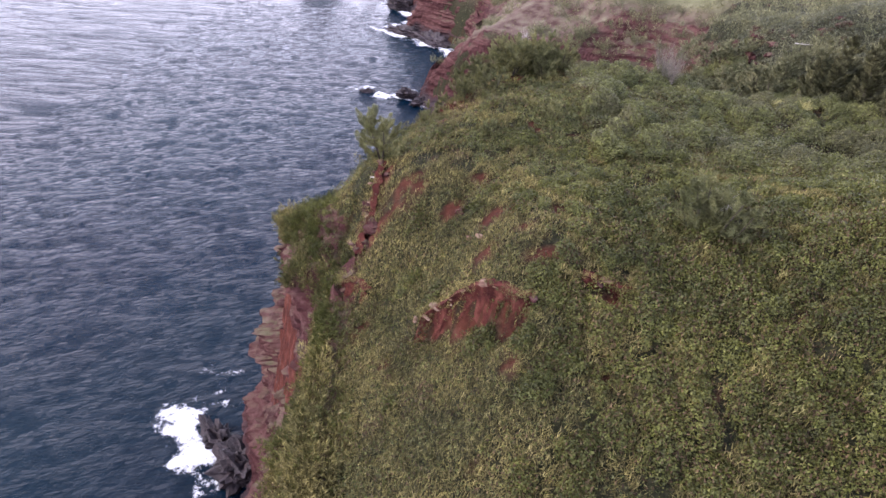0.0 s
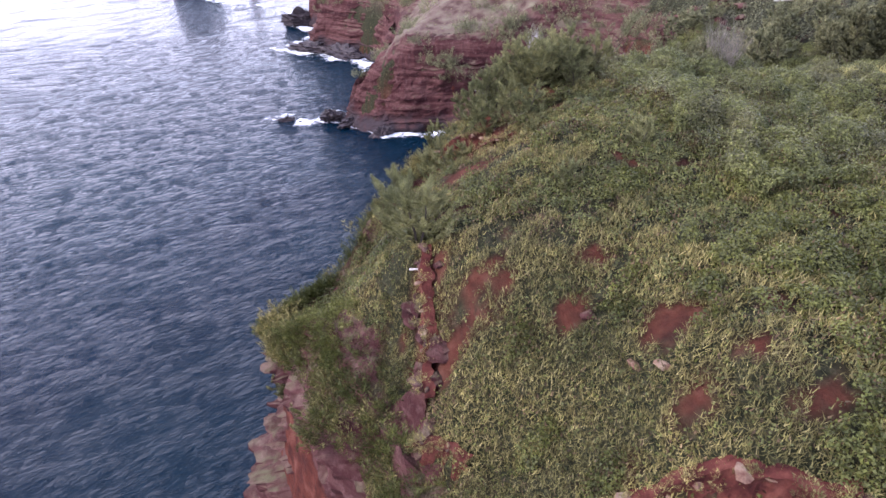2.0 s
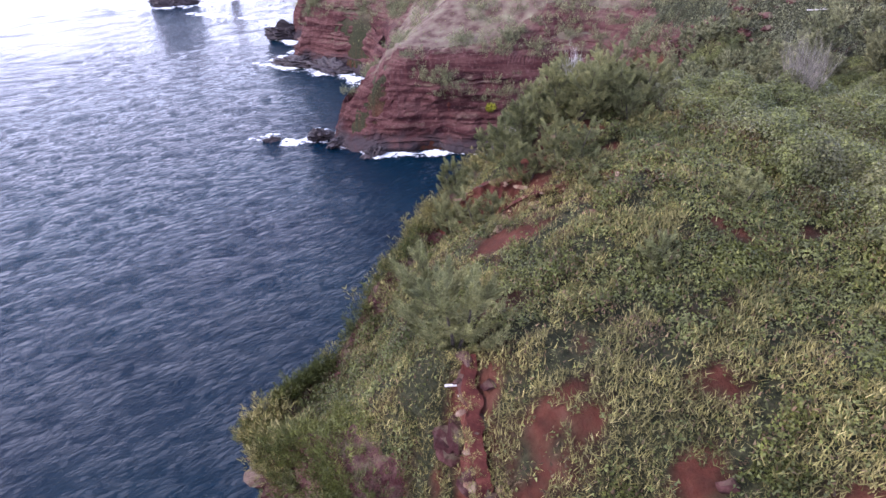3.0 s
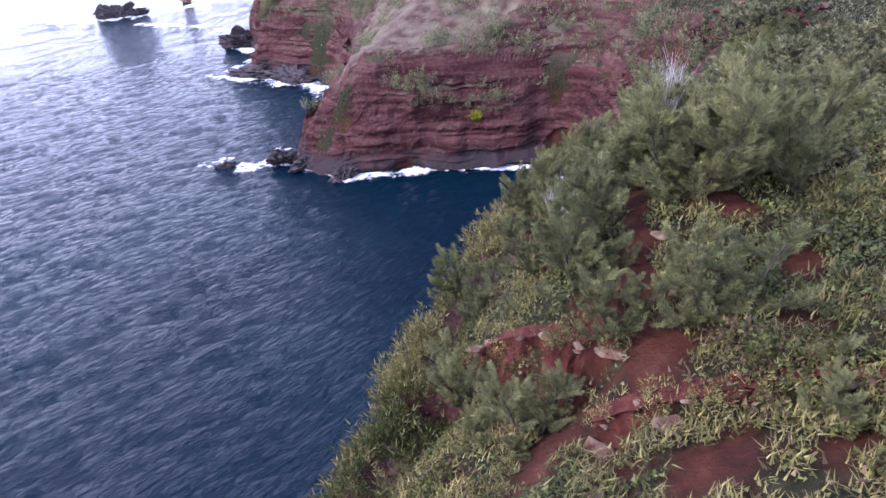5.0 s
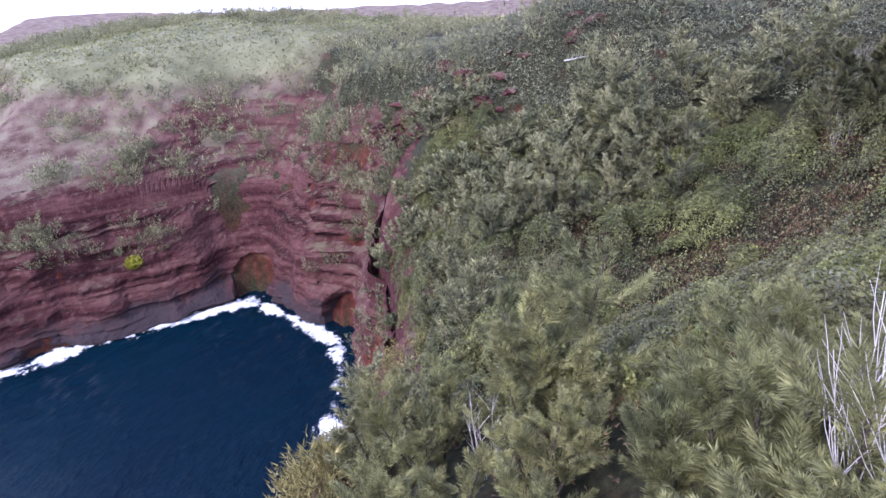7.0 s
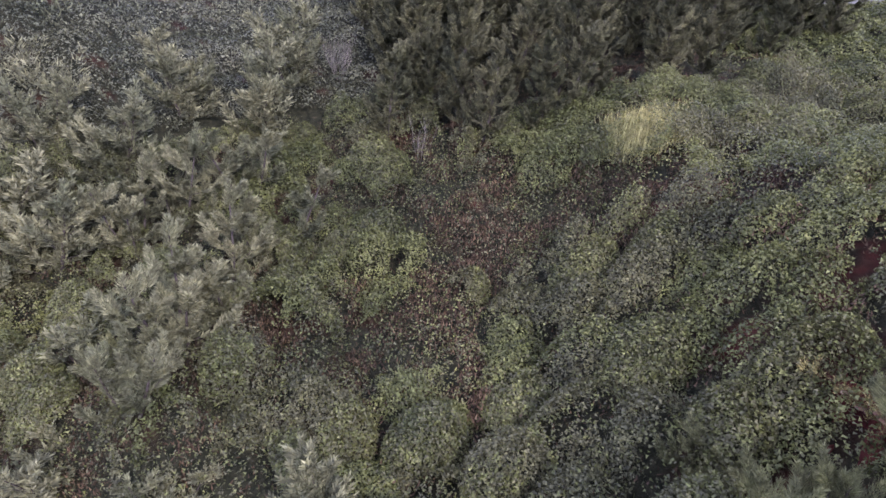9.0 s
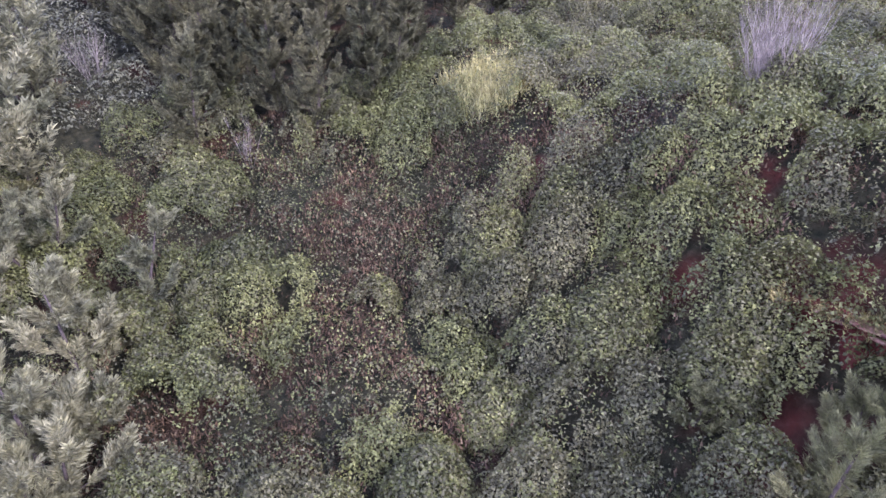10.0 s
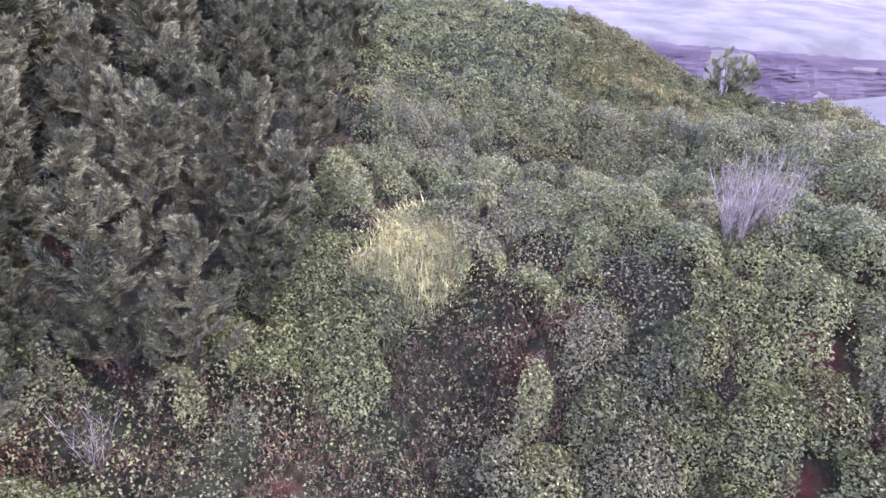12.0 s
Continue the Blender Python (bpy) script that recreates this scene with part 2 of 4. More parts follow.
bump(nt, b, noise_node(nt, 2.5, 6), 0.7, 0.3)

# far cliff rock, greyed to purple: distance haze mixed into the base colour
HAZE_CLIFF, nt, b = mat("distant_cliff_haze")
nt.links.new(ramp(nt, noise_node(nt, 1.0, 5, 0.6, position(nt, 0.03, 0.03, 0.25)), (0.35, (0.035, 0.028, 0.032)), (0.65, (0.075, 0.06, 0.064))), b.inputs["Base Color"])
b.inputs["Roughness"].default_value = 1.0

HAZE_LAND, nt, b = mat("distant_scrub")
nt.links.new(ramp(nt, noise_node(nt, 0.03, 6), (0.35, (0.075, 0.072, 0.06)), (0.65, (0.12, 0.115, 0.095))), b.inputs["Base Color"])
b.inputs["Roughness"].default_value = 1.0


# ---- shape of the land ----
# shoreline from the northern point round the cove and the near headland to the southern bay
SHORE = np.array([
    (60, 440), (25, 340), (0, 285), (-17, 262), (-25, 248), (-17, 233), (-22, 217), (-12, 206), (-2, 194), (-3, 172), (-8, 156),
    (-11.5, 149.5), (-5, 141.5), (9, 139), (23.5, 135.3), (34.5, 132), (35, 122), (37, 112.5), (29.5, 104.5), (23.5, 96), (18, 88.5),
    (11.5, 80.5), (4, 74.5), (-2.3, 65.8), (-9, 57.2), (-15.8, 51), (-19, 45), (-15.2, 30), (-13.5, 12), (-6, -2), (8, -14), (30, -28),
    (55, -60), (80, -110), (110, -170), (70, -215), (0, -226), (-66, -230), (-127, -251), (-240, -270), (-420, -380), (-700, -700)], float)
# height and width of the steep face and the slope above it, at each of those stations
FACE_H = np.interp(np.arange(42), [0, 4, 10, 11, 12, 13, 14, 15, 16, 17, 19, 21, 22, 23, 24, 25, 26, 29, 31, 41], [14, 16, 13, 9, 12.5, 17.5, 17, 15, 21, 24, 17, 22, 28, 31, 30, 26.5, 26.5, 26, 20, 16])
FACE_W = np.interp(np.arange(42), [0, 4, 11, 12, 15, 17, 20, 23, 25, 26, 27, 28, 31, 41], [8, 6, 5, 4.5, 5, 4.5, 5, 3.8, 4.0, 4.8, 5.8, 8.0, 8, 10])
FACE_S = np.interp(np.arange(42), [0, 11, 12, 15, 17, 20, 23, 25, 26, 28, 29, 31, 41], [0.7, 0.8, 0.7, 0.85, 1.5, 1.6, 1.5, 1.5, 1.6, 1.6, 1.5, 0.9, 0.35])


def curve_through(P, step):
    """Points along a smooth curve through P, with the station (index into P) of each."""
    out, st = [], []
    for i in range(len(P) - 1):
        p0, p1, p2, p3 = P[max(i - 1, 0)], P[i], P[i + 1], P[min(i + 2, len(P) - 1)]
        n = max(2, int(np.linalg.norm(p2 - p1) / step))
        for k in range(n):
            t = k / n
            out.append(0.5 * (2 * p1 + (p2 - p0) * t + (2 * p0 - 5 * p1 + 4 * p2 - p3) * t * t + (3 * p1 - p0 - 3 * p2 + p3) * t ** 3))
            st.append(i + t)
    return np.array(out), np.array(st)


def lattice(seed):
    return np.random.RandomState(seed).rand(64, 64, 64).astype(np.float32)


LAT = lattice(3)


def vnoise(x, y, z=0.0):
    """Smooth value noise, 0 to 1."""
    x, y, z = np.broadcast_arrays(np.asarray(x, float), y, z)
    xi, yi, zi = np.floor(x).astype(int), np.floor(y).astype(int), np.floor(z).astype(int)
    fx, fy, fz = x - xi, y - yi, z - zi
    fx, fy, fz = (f * f * (3 - 2 * f) for f in (fx, fy, fz))
    r = 0
    for a in (0, 1):
        for c in (0, 1):
            for d in (0, 1):
                r = r + LAT[(xi + a) % 64, (yi + c) % 64, (zi + d) % 64] * (fx if a else 1 - fx) * (fy if c else 1 - fy) * (fz if d else 1 - fz)
    return r


def fbm(x, y, z=0.0, octaves=4):
    r, amp, tot = 0, 1.0, 0
    for o in range(octaves):
        r, tot = r + amp * vnoise(x * 2 ** o + 17 * o, y * 2 ** o + 5 * o, z * 2 ** o), tot + amp
        amp *= 0.5
    return r / tot


shore_line, shore_station = curve_through(SHORE, 1.6)
shore_line = shore_line + 1.5 * np.stack([fbm(shore_line[:, 0] * 0.16, shore_line[:, 1] * 0.16, 3.3) - 0.5, fbm(shore_line[:, 0] * 0.16, shore_line[:, 1] * 0.16, 9.1) - 0.5], 1)
land_outline = np.vstack([shore_line[::4], [(-700, -3500), (3500, -3500), (3500, -300), (700, 40), (300, 170), (170, 300), (110, 440)]])


def inland(x, y):
    """Distance from the shore (positive on land) and the nearest station."""
    x, y = np.asarray(x, float), np.asarray(y, float)
    flat = np.stack([x.ravel(), y.ravel()], 1)
    dist, stat = np.empty(len(flat)), np.empty(len(flat))
    for i in range(0, len(flat), 4000):
        d2 = ((flat[i:i + 4000, None, :] - shore_line[None]) ** 2).sum(-1)
        k = d2.argmin(1)
        dist[i:i + 4000], stat[i:i + 4000] = np.sqrt(d2[np.arange(len(k)), k]), shore_station[k]
    inside = np.zeros(len(flat), bool)
    for p, q in zip(land_outline, np.roll(land_outline, -1, 0)):
        hit = (p[1] > flat[:, 1]) != (q[1] > flat[:, 1])
        if hit.any():
            inside ^= hit & (flat[:, 0] < (q[0] - p[0]) * (flat[:, 1] - p[1]) / (q[1] - p[1] + 1e-12) + p[0])
    return np.where(inside, dist, -dist).reshape(x.shape), stat.reshape(x.shape)


# heights of the hilltops, saddles and gullies
HILLS = np.array([
    (4, 16, 34.5), (14, 18, 38), (3, 25.6, 37.7), (6, 25, 38.8), (2.4, 28.9, 37.2), (0.2, 26.8, 34.2), (8, 23.5, 38.2), (-2, 22, 31), (8, 30, 38.6), (3.3, 31.7, 37.7),
    (-1.8, 36.6, 37.2), (-1.8, 38.8, 37.2), (-4.6, 38.6, 36.4), (-3.5, 33, 34.0), (-9, 41, 31.5), (-8, 46.5, 29), (-5, 47.5, 32.5), (2.5, 39.5, 38.0), (9, 43, 38.6), (5, 45, 38.8), (12, 48, 38.7), (23, 47, 36.8), (27, 42, 36.8), (0.5, 46.8, 37.4),
    (-2.5, 52.5, 33.5), (2, 51, 37), (2.5, 54, 37.4), (5, 54, 38), (2.8, 59.4, 34.4), (-0.6, 59.6, 31.4), (7, 60.5, 35.6), (8, 64, 33), (12.5, 61.4, 34.6), (16, 58.7, 36.3), (17.9, 54, 37.7), (16, 61.4, 34.1), (19.2, 56.2, 37.0), (19.5, 60.2, 34.7),
    (25.2, 62.6, 32), (30, 56, 36.3), (20, 70.7, 28.4), (31, 70.6, 29.8), (32.8, 66.3, 31.9), (24.2, 78.6, 28.0), (28, 84, 26), (44, 93, 31), (50, 92, 37), (43, 104, 32), (43, 114, 31)], float)
FAR_HILLS = np.array([
    (24, 20, 42.2), (36, 20, 43.2), (45, 35, 40), (45, 65, 35), (60, 80, 38), (85, 78, 42), (60, 122, 31.5), (75, 112, 33.5), (100, 126, 30.5), (60, 96, 38.5), (115, 95, 37), (36, 156, 30), (14, 172, 27), (0, 212, 21.5), (22, 205, 28), (9, 153, 19.5), (27, 150, 21.5), (60, 180, 33.5),
    (75, 150, 32), (70, 230, 30), (8, 4, 28), (60, -20, 34), (150, 60, 44), (150, 200, 22), (-100, -300, 34)], float)
HILLS[:, 2] -= 0.4
KNOTS = np.vstack([HILLS, FAR_HILLS])


def _kernel(d2):
    return np.sqrt(d2 + 5.0 ** 2)


_d2 = ((KNOTS[:, None, :2] - KNOTS[None, :, :2]) ** 2).sum(-1)
_n = len(KNOTS)
_A = np.zeros((_n + 1, _n + 1))
_A[:_n, :_n], _A[:_n, _n], _A[_n, :_n] = _kernel(_d2), 1, 1
_W = np.linalg.solve(_A, np.append(KNOTS[:, 2], 0))


def top_height(x, y):
    x, y = np.asarray(x, float), np.asarray(y, float)
    z = np.full(x.shape, _W[-1])
    for k, w in zip(KNOTS, _W):
        z = z + w * np.sqrt((x - k[0]) ** 2 + (y - k[1]) ** 2 + 25.0)
    far = np.clip((np.hypot(x - 30, y - 70) - 170) / 120, 0, 1)
    plain = 20 + 6 * fbm(x * 0.004, y * 0.004, 2.2, 3)
    south = np.clip((-y - 215) / 60, 0, 1)
    plain = plain * (1 - south) + south * (22 + 60 * np.clip((-y - 230) / 300, 0, 1) * fbm(x * 0.006, y * 0.006, 4.4, 3))
    return np.clip(z, 4, 48) * (1 - far) + plain * far


def face_height(d, st):
    h, w, s = (np.interp(st, np.arange(42), a) for a in (FACE_H, FACE_W, FACE_S))
    return h * np.clip(d / w, 0, 1) ** 0.85 + np.maximum(d - w, 0) * s


def soft_min(a, b, k):
    h = np.clip(0.5 + 0.5 * (b - a) / k, 0, 1)
    return b * (1 - h) + a * h - k * h * (1 - h)


# broken edges: from, to (the low side lies to the right of the line), drop and how far the hollow reaches
SCARPS = [((-1.0, 25.8), (5.0, 22.6), 2.2, 2.0),
          ((-4.9, 39.2), (-5.4, 32.5), 2.8, 2.0), ((6.8, 23.9), (9.4, 23.2), 0.9, 1.4), ((-6.6, 32.6), (-4.2, 29.6), 1.4, 1.6), ((14.4, 61.4), (10, 62.2), 1.1, 2.0), ((-1, 49.5), (4, 46), 1.2, 1.6), ((-3.4, 55.8), (0.8, 50.6), 2.6, 2.0)]


def land_height(x, y):
    d, st = inland(x, y)
    z = soft_min(top_height(x, y), face_height(np.maximum(d - np.interp(st, [19, 21, 28.5, 30], [0.8, 1.1, 1.1, 0.8]), 0), st), 1.4)
    # low scarps where the turf has broken away
    for (ax, ay), (bx, by), drop, tail in SCARPS:
        lx, ly = bx - ax, by - ay
        ln = math.hypot(lx, ly)
        along = ((x - ax) * lx + (y - ay) * ly) / ln ** 2
        side = ((x - ax) * ly - (y - ay) * lx) / ln + 1.2 * (fbm(x * 0.5, y * 0.5, 7.7, 3) - 0.5)
        end = np.clip(np.minimum(along, 1 - along) * 5 + 0.2, 0, 1)
        z = z - drop * end * np.clip(side / 0.5, 0, 1) * np.exp(-np.maximum(side, 0) / tail)
    z = z + 1.6 * (fbm(x * 0.11, y * 0.11, 1.7, 4) - 0.5) * np.clip(d / 6, 0, 1)
    return np.where(d > 0, np.maximum(z, -1.5), -1.5 - np.minimum(-d * 1.0, 6)), d, st


def grid_object(name, xs, ys, Z, material, attrs=()):
    nx, ny = len(xs), len(ys)
    X, Y = np.meshgrid(xs, ys, indexing="ij")
    co = np.stack([X, Y, Z], -1).reshape(-1, 3)
    i, j = np.meshgrid(np.arange(nx - 1), np.arange(ny - 1), indexing="ij")
    a = (i * ny + j).ravel()
    return mesh_object(name, co, np.stack([a, a + ny, a + ny + 1, a + 1], 1), material, attrs)


def mesh_object(name, co, quads, material, attrs=(), smooth=True, parent=None):
    """One mesh from arrays of points and faces with equal numbers of corners."""
    me = bpy.data.meshes.new(name)
    me.vertices.add(len(co))
    me.vertices.foreach_set("co", np.ascontiguousarray(co, np.float32).ravel())
    n, k = np.shape(quads)
    me.loops.add(k * n)
    me.polygons.add(n)
    me.loops.foreach_set("vertex_index", np.ascontiguousarray(quads, np.int32).ravel())
    me.polygons.foreach_set("loop_start", np.arange(0, k * n, k, dtype=np.int32))
    me.polygons.foreach_set("use_smooth", np.full(n, smooth))
    for key, values in attrs:
        at = me.attributes.new(key, "FLOAT", "POINT")
        at.data.foreach_set("value", np.ascontiguousarray(values, np.float32).ravel())
    me.update(calc_edges=True)
    me.materials.append(material)
    ob = new(name, me)
    if parent is not None:
        ob.parent = parent
    return ob


def spaced(*spans):
    """Coordinates from spans of (start, end, step)."""
    return np.unique(np.concatenate([np.append(np.arange(a, e, s), e) for a, e, s in spans]).round(4))


gx = spaced((-420, -60, 20), (-60, -26, 3), (-26, -15, 0.8), (-15, 22, 0.42), (22, 62, 0.7), (62, 130, 1.7), (130, 400, 10), (400, 3400, 150))
gy = spaced((-1400, -420, 70), (-420, -60, 7), (-60, 8, 2), (8, 66, 0.42), (66, 122, 0.7), (122, 240, 1.3), (240, 440, 8), (440, 3300, 150))
GX, GY = np.meshgrid(gx, gy, indexing="ij")
GZ, GD, GS = land_height(GX, GY)

# bare red patches: places and sizes
BARE = np.array([(16, 58.8, 1.3), (12.2, 61, 1.5), (14, 60.6, 0.8), (17, 61.6, 1.0), (18, 60.3, 0.6), (12.4, 64, 1.5), (3, 30, 0.9), (5.3, 24.9, 0.9), (1.4, 23.8, 0.7), (3.8, 22.2, 0.6), (8.2, 22.9, 0.7), (2, 35, 0.9),
                 (-2.5, 35.5, 1.4), (4, 55, 2.2), (2, 58, 2.0), (7, 59, 1.8), (-1, 45, 1.2), (-3, 41, 1.3), (9, 57, 1.2), (0.2, 32.6, 0.8), (6.2, 29, 0.8), (4.6, 27.2, 0.8), (1.7, 49.9, 1.3), (3.7, 48.5, 1.3), (2.7, 53.8, 1.4), (5, 53.4, 1.3), (6.7, 59.2, 1.3), (0.2, 51.2, 1.3), (0.5, 46.8, 1.0), (2.4, 45.8, 1.0), (4.6, 46.4, 0.9), (-1, 47.6, 1.1), (5.6, 50.4, 1.0), (-8, 38, 1.2), (-4.7, 36.4, 1.5), (-5, 34, 1.5), (-4.5, 38.4, 1.1), (-0.5, 49.5, 1.9), (1.5, 51.8, 1.7), (3.6, 48.6, 1.4), (-2, 46.5, 1.4)])


def plant_cover(x, y):
    """How closely plants cover the ground, 0 to 1."""
    c = np.ones(np.shape(x))
    wob = fbm(np.asarray(x) * 0.8, np.asarray(y) * 0.8, 6.6, 4)
    for bx, by, br in BARE:
        r = np.hypot(x - bx, y - by) / (0.85 * br)
        c = np.minimum(c, np.clip((r - 3.6 * (wob - 0.34)) * 2.0, 0, 1))
    return 0.2 + 0.8 * np.minimum(c, np.clip((wob - 0.235) * 7, 0, 1))


GC = plant_cover(GX, GY)
_gr = np.hypot(np.gradient(GZ, gx, axis=0), np.gradient(GZ, gy, axis=1))
GC = np.minimum(GC, np.clip((3.4 - _gr) * 1.2, 0, 1))
GC = np.where(np.hypot(GX - 20, GY - 80) > 130, 1.0, GC)
FAR_SIDE = np.clip((GY - 0.25 * GX - 125) / 8, 0, 1) * np.clip((GD - 5) / 4, 0, 1) * (GX < 500)
ground = tagged(grid_object("ground", gx, gy, GZ, SOIL, [("cover", GC), ("turf", FAR_SIDE * np.clip((GZ - 25.5 - 5 * (fbm(GX * 0.05, GY * 0.05, 1.2, 3) - 0.5)) / 2.5, 0, 1)), ("dust", FAR_SIDE), ("distant", np.clip((np.hypot(GX - 20, GY - 90) - 150) / 30, 0, 1) * (GY < 0))]), "rust-red earth of a coastal headland under low scrub", "ground", kind="structure")


def ground_z(x, y):
    """Height of the ground sheet at points, between its grid lines."""
    x, y = np.asarray(x, float), np.asarray(y, float)
    i = np.clip(np.searchsorted(gx, x) - 1, 0, len(gx) - 2)
    j = np.clip(np.searchsorted(gy, y) - 1, 0, len(gy) - 2)
    u, v = (x - gx[i]) / (gx[i + 1] - gx[i]), (y - gy[j]) / (gy[j + 1] - gy[j])
    return (GZ[i, j] * (1 - u) * (1 - v) + GZ[i + 1, j] * u * (1 - v) + GZ[i, j + 1] * (1 - u) * v + GZ[i + 1, j + 1] * u * v)


def cover_at(x, y):
    i = np.clip(np.searchsorted(gx, x), 0, len(gx) - 1)
    j = np.clip(np.searchsorted(gy, y), 0, len(gy) - 1)
    return GC[i, j], GD[i, j]


# ---- sea ----
sx = spaced((-4500, -300, 300), (-300, -90, 6), (-90, 50, 1.0), (50, 300, 25), (300, 4500, 300))
sy = spaced((-4500, -300, 300), (-300, 20, 8), (20, 240, 1.0), (240, 500, 6), (500, 4500, 250))
SX, SY = np.meshgrid(sx, sy, indexing="ij")
near = np.clip(1 - np.hypot(SX + 20, SY - 120) / 300, 0, 1)
SZ = near * (0.55 * (fbm(SX * 0.11 + SY * 0.03, SY * 0.17, 0.4, 3) - 0.5) + 0.45 * (fbm(SX * 0.35 + SY * 0.1, SY * 0.55 - SX * 0.1, 5.0, 3) - 0.5))
tagged(grid_object("sea", sx, sy, SZ, SEA), "dark blue-green sea ruffled by wind out to the horizon", "sea", kind="structure")


# ---- cliffs ----
HOLLOWS = [(33.6, 132.4, 3.0, 5.0, 6.0), (36.6, 115, 3.2, 5.0, 5.0), (8, 139, 3.0, 2.5, 1.5)]
CLIFF_SKIN = {}


def cliff(name, label, s0, s1, step, row, ledge, seed, top_extra=2.0, deepest=9.0, material=None, reach=2.5):
    """A rock face along the shore between two stations: beds of uneven depth, gullies and broken ledges."""
    line, st = curve_through(SHORE, step)
    keep = (st >= s0) & (st <= s1)
    line, st = line[keep], st[keep]
    line = line + 1.5 * np.stack([fbm(line[:, 0] * 0.16, line[:, 1] * 0.16, 3.3) - 0.5, fbm(line[:, 0] * 0.16, line[:, 1] * 0.16, 9.1) - 0.5], 1)
    tan = np.gradient(line, axis=0)
    for _ in range(max(2, int(5 / step))):
        tan[1:-1] = (tan[:-2] + tan[1:-1] + tan[2:]) / 3
    tan /= np.linalg.norm(tan, axis=1)[:, None]
    inward = np.stack([-tan[:, 1], tan[:, 0]], 1)
    h, w, s = (np.interp(st, np.arange(42), a) for a in (FACE_H, FACE_W, FACE_S))
    h = h + top_extra * np.interp(st, [7.8, 8.6, 12.3, 13, 19.9, 20, 24.6, 25.4], [1, 0.1, 0.1, 1, 1, 0.25, 0.25, 1]) * (0.4 + fbm(np.arange(len(st)) * step * 0.08, seed, 0.5, 3))
    back = line + inward * (w + (2.5 + (reach - 2.5) * np.clip(st - 24.6, 0, 1)))[:, None]
    h = np.clip(np.minimum(h, top_height(back[:, 0], back[:, 1]) + 0.3), 3, None)
    for _ in range(12):
        h[1:-1] = (h[:-2] + h[1:-1] + h[2:]) / 3
    rows = int((h.max() + 1.5) / row) + 2
    v = np.linspace(0, 1, rows)[None, :]
    z = -1.5 + (h[:, None] + 1.5) * v
    f = np.clip(z / np.interp(st, np.arange(42), FACE_H)[:, None], 0, None)
    run = np.where(f < 1, w[:, None] * f ** (1 / 0.85), w[:, None] + (z - np.interp(st, np.arange(42), FACE_H)[:, None]) / s[:, None])
    a = (np.arange(len(st)) * step)[:, None]
    bed = z + 9.0 * (fbm(a * 0.022, seed + 3.3, 0, 3) - 0.5) + 0.8 * fbm(a * 0.2, z * 0.12, seed, 3)
    beds = vnoise(bed * 0.9, seed * 7.1, 0.0) * 0.55 + vnoise(bed * 2.3, seed * 3.7 + a * 0.05, 2.0) * 0.45
    beds = np.clip((beds - 0.5) * 2.6, -0.55, 0.55) * np.clip(2.2 * fbm(a * 0.07, z * 0.11, seed + 4, 3) - 0.55, 0.0, 1.4)
    broken = fbm(a * 0.22, z * 0.25, seed + 8.8, 5) - 0.5
    big = fbm(a * 0.06, z * 0.05, seed + 2.8, 3) - 0.5
    near_face = ledge > 1.2
    gully = np.clip(fbm(a * 0.11, z * 0.02, seed + 1.1, 3) - 0.5, 0, 1) * 8
    fine = fbm(a * 0.8, z * 1.1, seed + 5.5, 3) - 0.5 + (1.0 * (vnoise(a * 1.3, z * 1.7, seed + 6) - 0.5) + 0.5 * (vnoise(a * 2.4, z * 2.9, seed + 7) - 0.5)) * (ledge - 1)
    out = ledge * (1.3 * beds + 2.8 * broken + 0.9 * fine) + (1.4 if near_face else 4.0) * big - gully * np.clip(z / 4, 0, 1) + 0.6
    for hx, hy, hr, hh, hd in HOLLOWS:
        near_it = np.hypot(line[:, 0] - hx, line[:, 1] - hy)[:, None] / hr
        out = out - hd * np.clip(1.3 - near_it ** 2 - (np.maximum(z, 0) / hh) ** 2, 0, 1)
    out = np.maximum(out, -deepest)
    depth = run - out * np.clip((1.02 - v) * 8, 0.2, 1)
    co = np.stack([line[:, 0, None] + inward[:, 0, None] * depth, line[:, 1, None] + inward[:, 1, None] * depth, z], -1)
    # the upper slope lies on the land behind it
    if near_face:
        back_run = run + 1.1
        skin_z = land_height(line[:, 0, None] + inward[:, 0, None] * back_run, line[:, 1, None] + inward[:, 1, None] * back_run)[0]
    else:
        skin_z = land_height(co[..., 0], co[..., 1])[0]
    co[..., 2] = np.where(run > w[:, None] * 0.85, np.minimum(co[..., 2], skin_z + 0.5 + 1.6 * broken + 0.5 * beds), co[..., 2])
    # brink: the rock runs back under the turf
    top, brink = co[:, -1].copy(), []
    deep = land_height(top[:, 0] + inward[:, 0] * 2.6, top[:, 1] + inward[:, 1] * 2.6)[0]
    if near_face:
        for _ in range(8):
            top[1:-1, 2] = (top[:-2, 2] + top[1:-1, 2] + top[2:, 2]) / 3
    for off, f in ((0.6, 0.15), (1.6, 0.5), (3.2, 1.0)) if near_face else ((0.7, 0.1), (1.5, 0.4), (2.6, 1.0)):
        bx, by = top[:, 0] + inward[:, 0] * off, top[:, 1] + inward[:, 1] * off
        bz = np.maximum(top[:, 2] * (1 - f) + deep * f, land_height(bx, by)[0] + 0.3) - 0.7 * f
        bz = bz + (1.2 if near_face else 0.9) * (fbm(bx * 0.9, by * 0.9, seed, 3) - 0.5) - (0.25 if near_face else 0)
        brink.append(np.stack([bx, by, np.minimum(bz, np.maximum(top[:, 2], deep) + 0.2)], 1))
    CLIFF_SKIN[name] = co
    co = np.concatenate([co, np.stack(brink, 1)], 1)
    if near_face:
        CLIFF_SKIN[name] = co[:, -14:]
    n = rows + 3
    i, j = np.meshgrid(np.arange(len(st) - 1), np.arange(n - 1), indexing="ij")
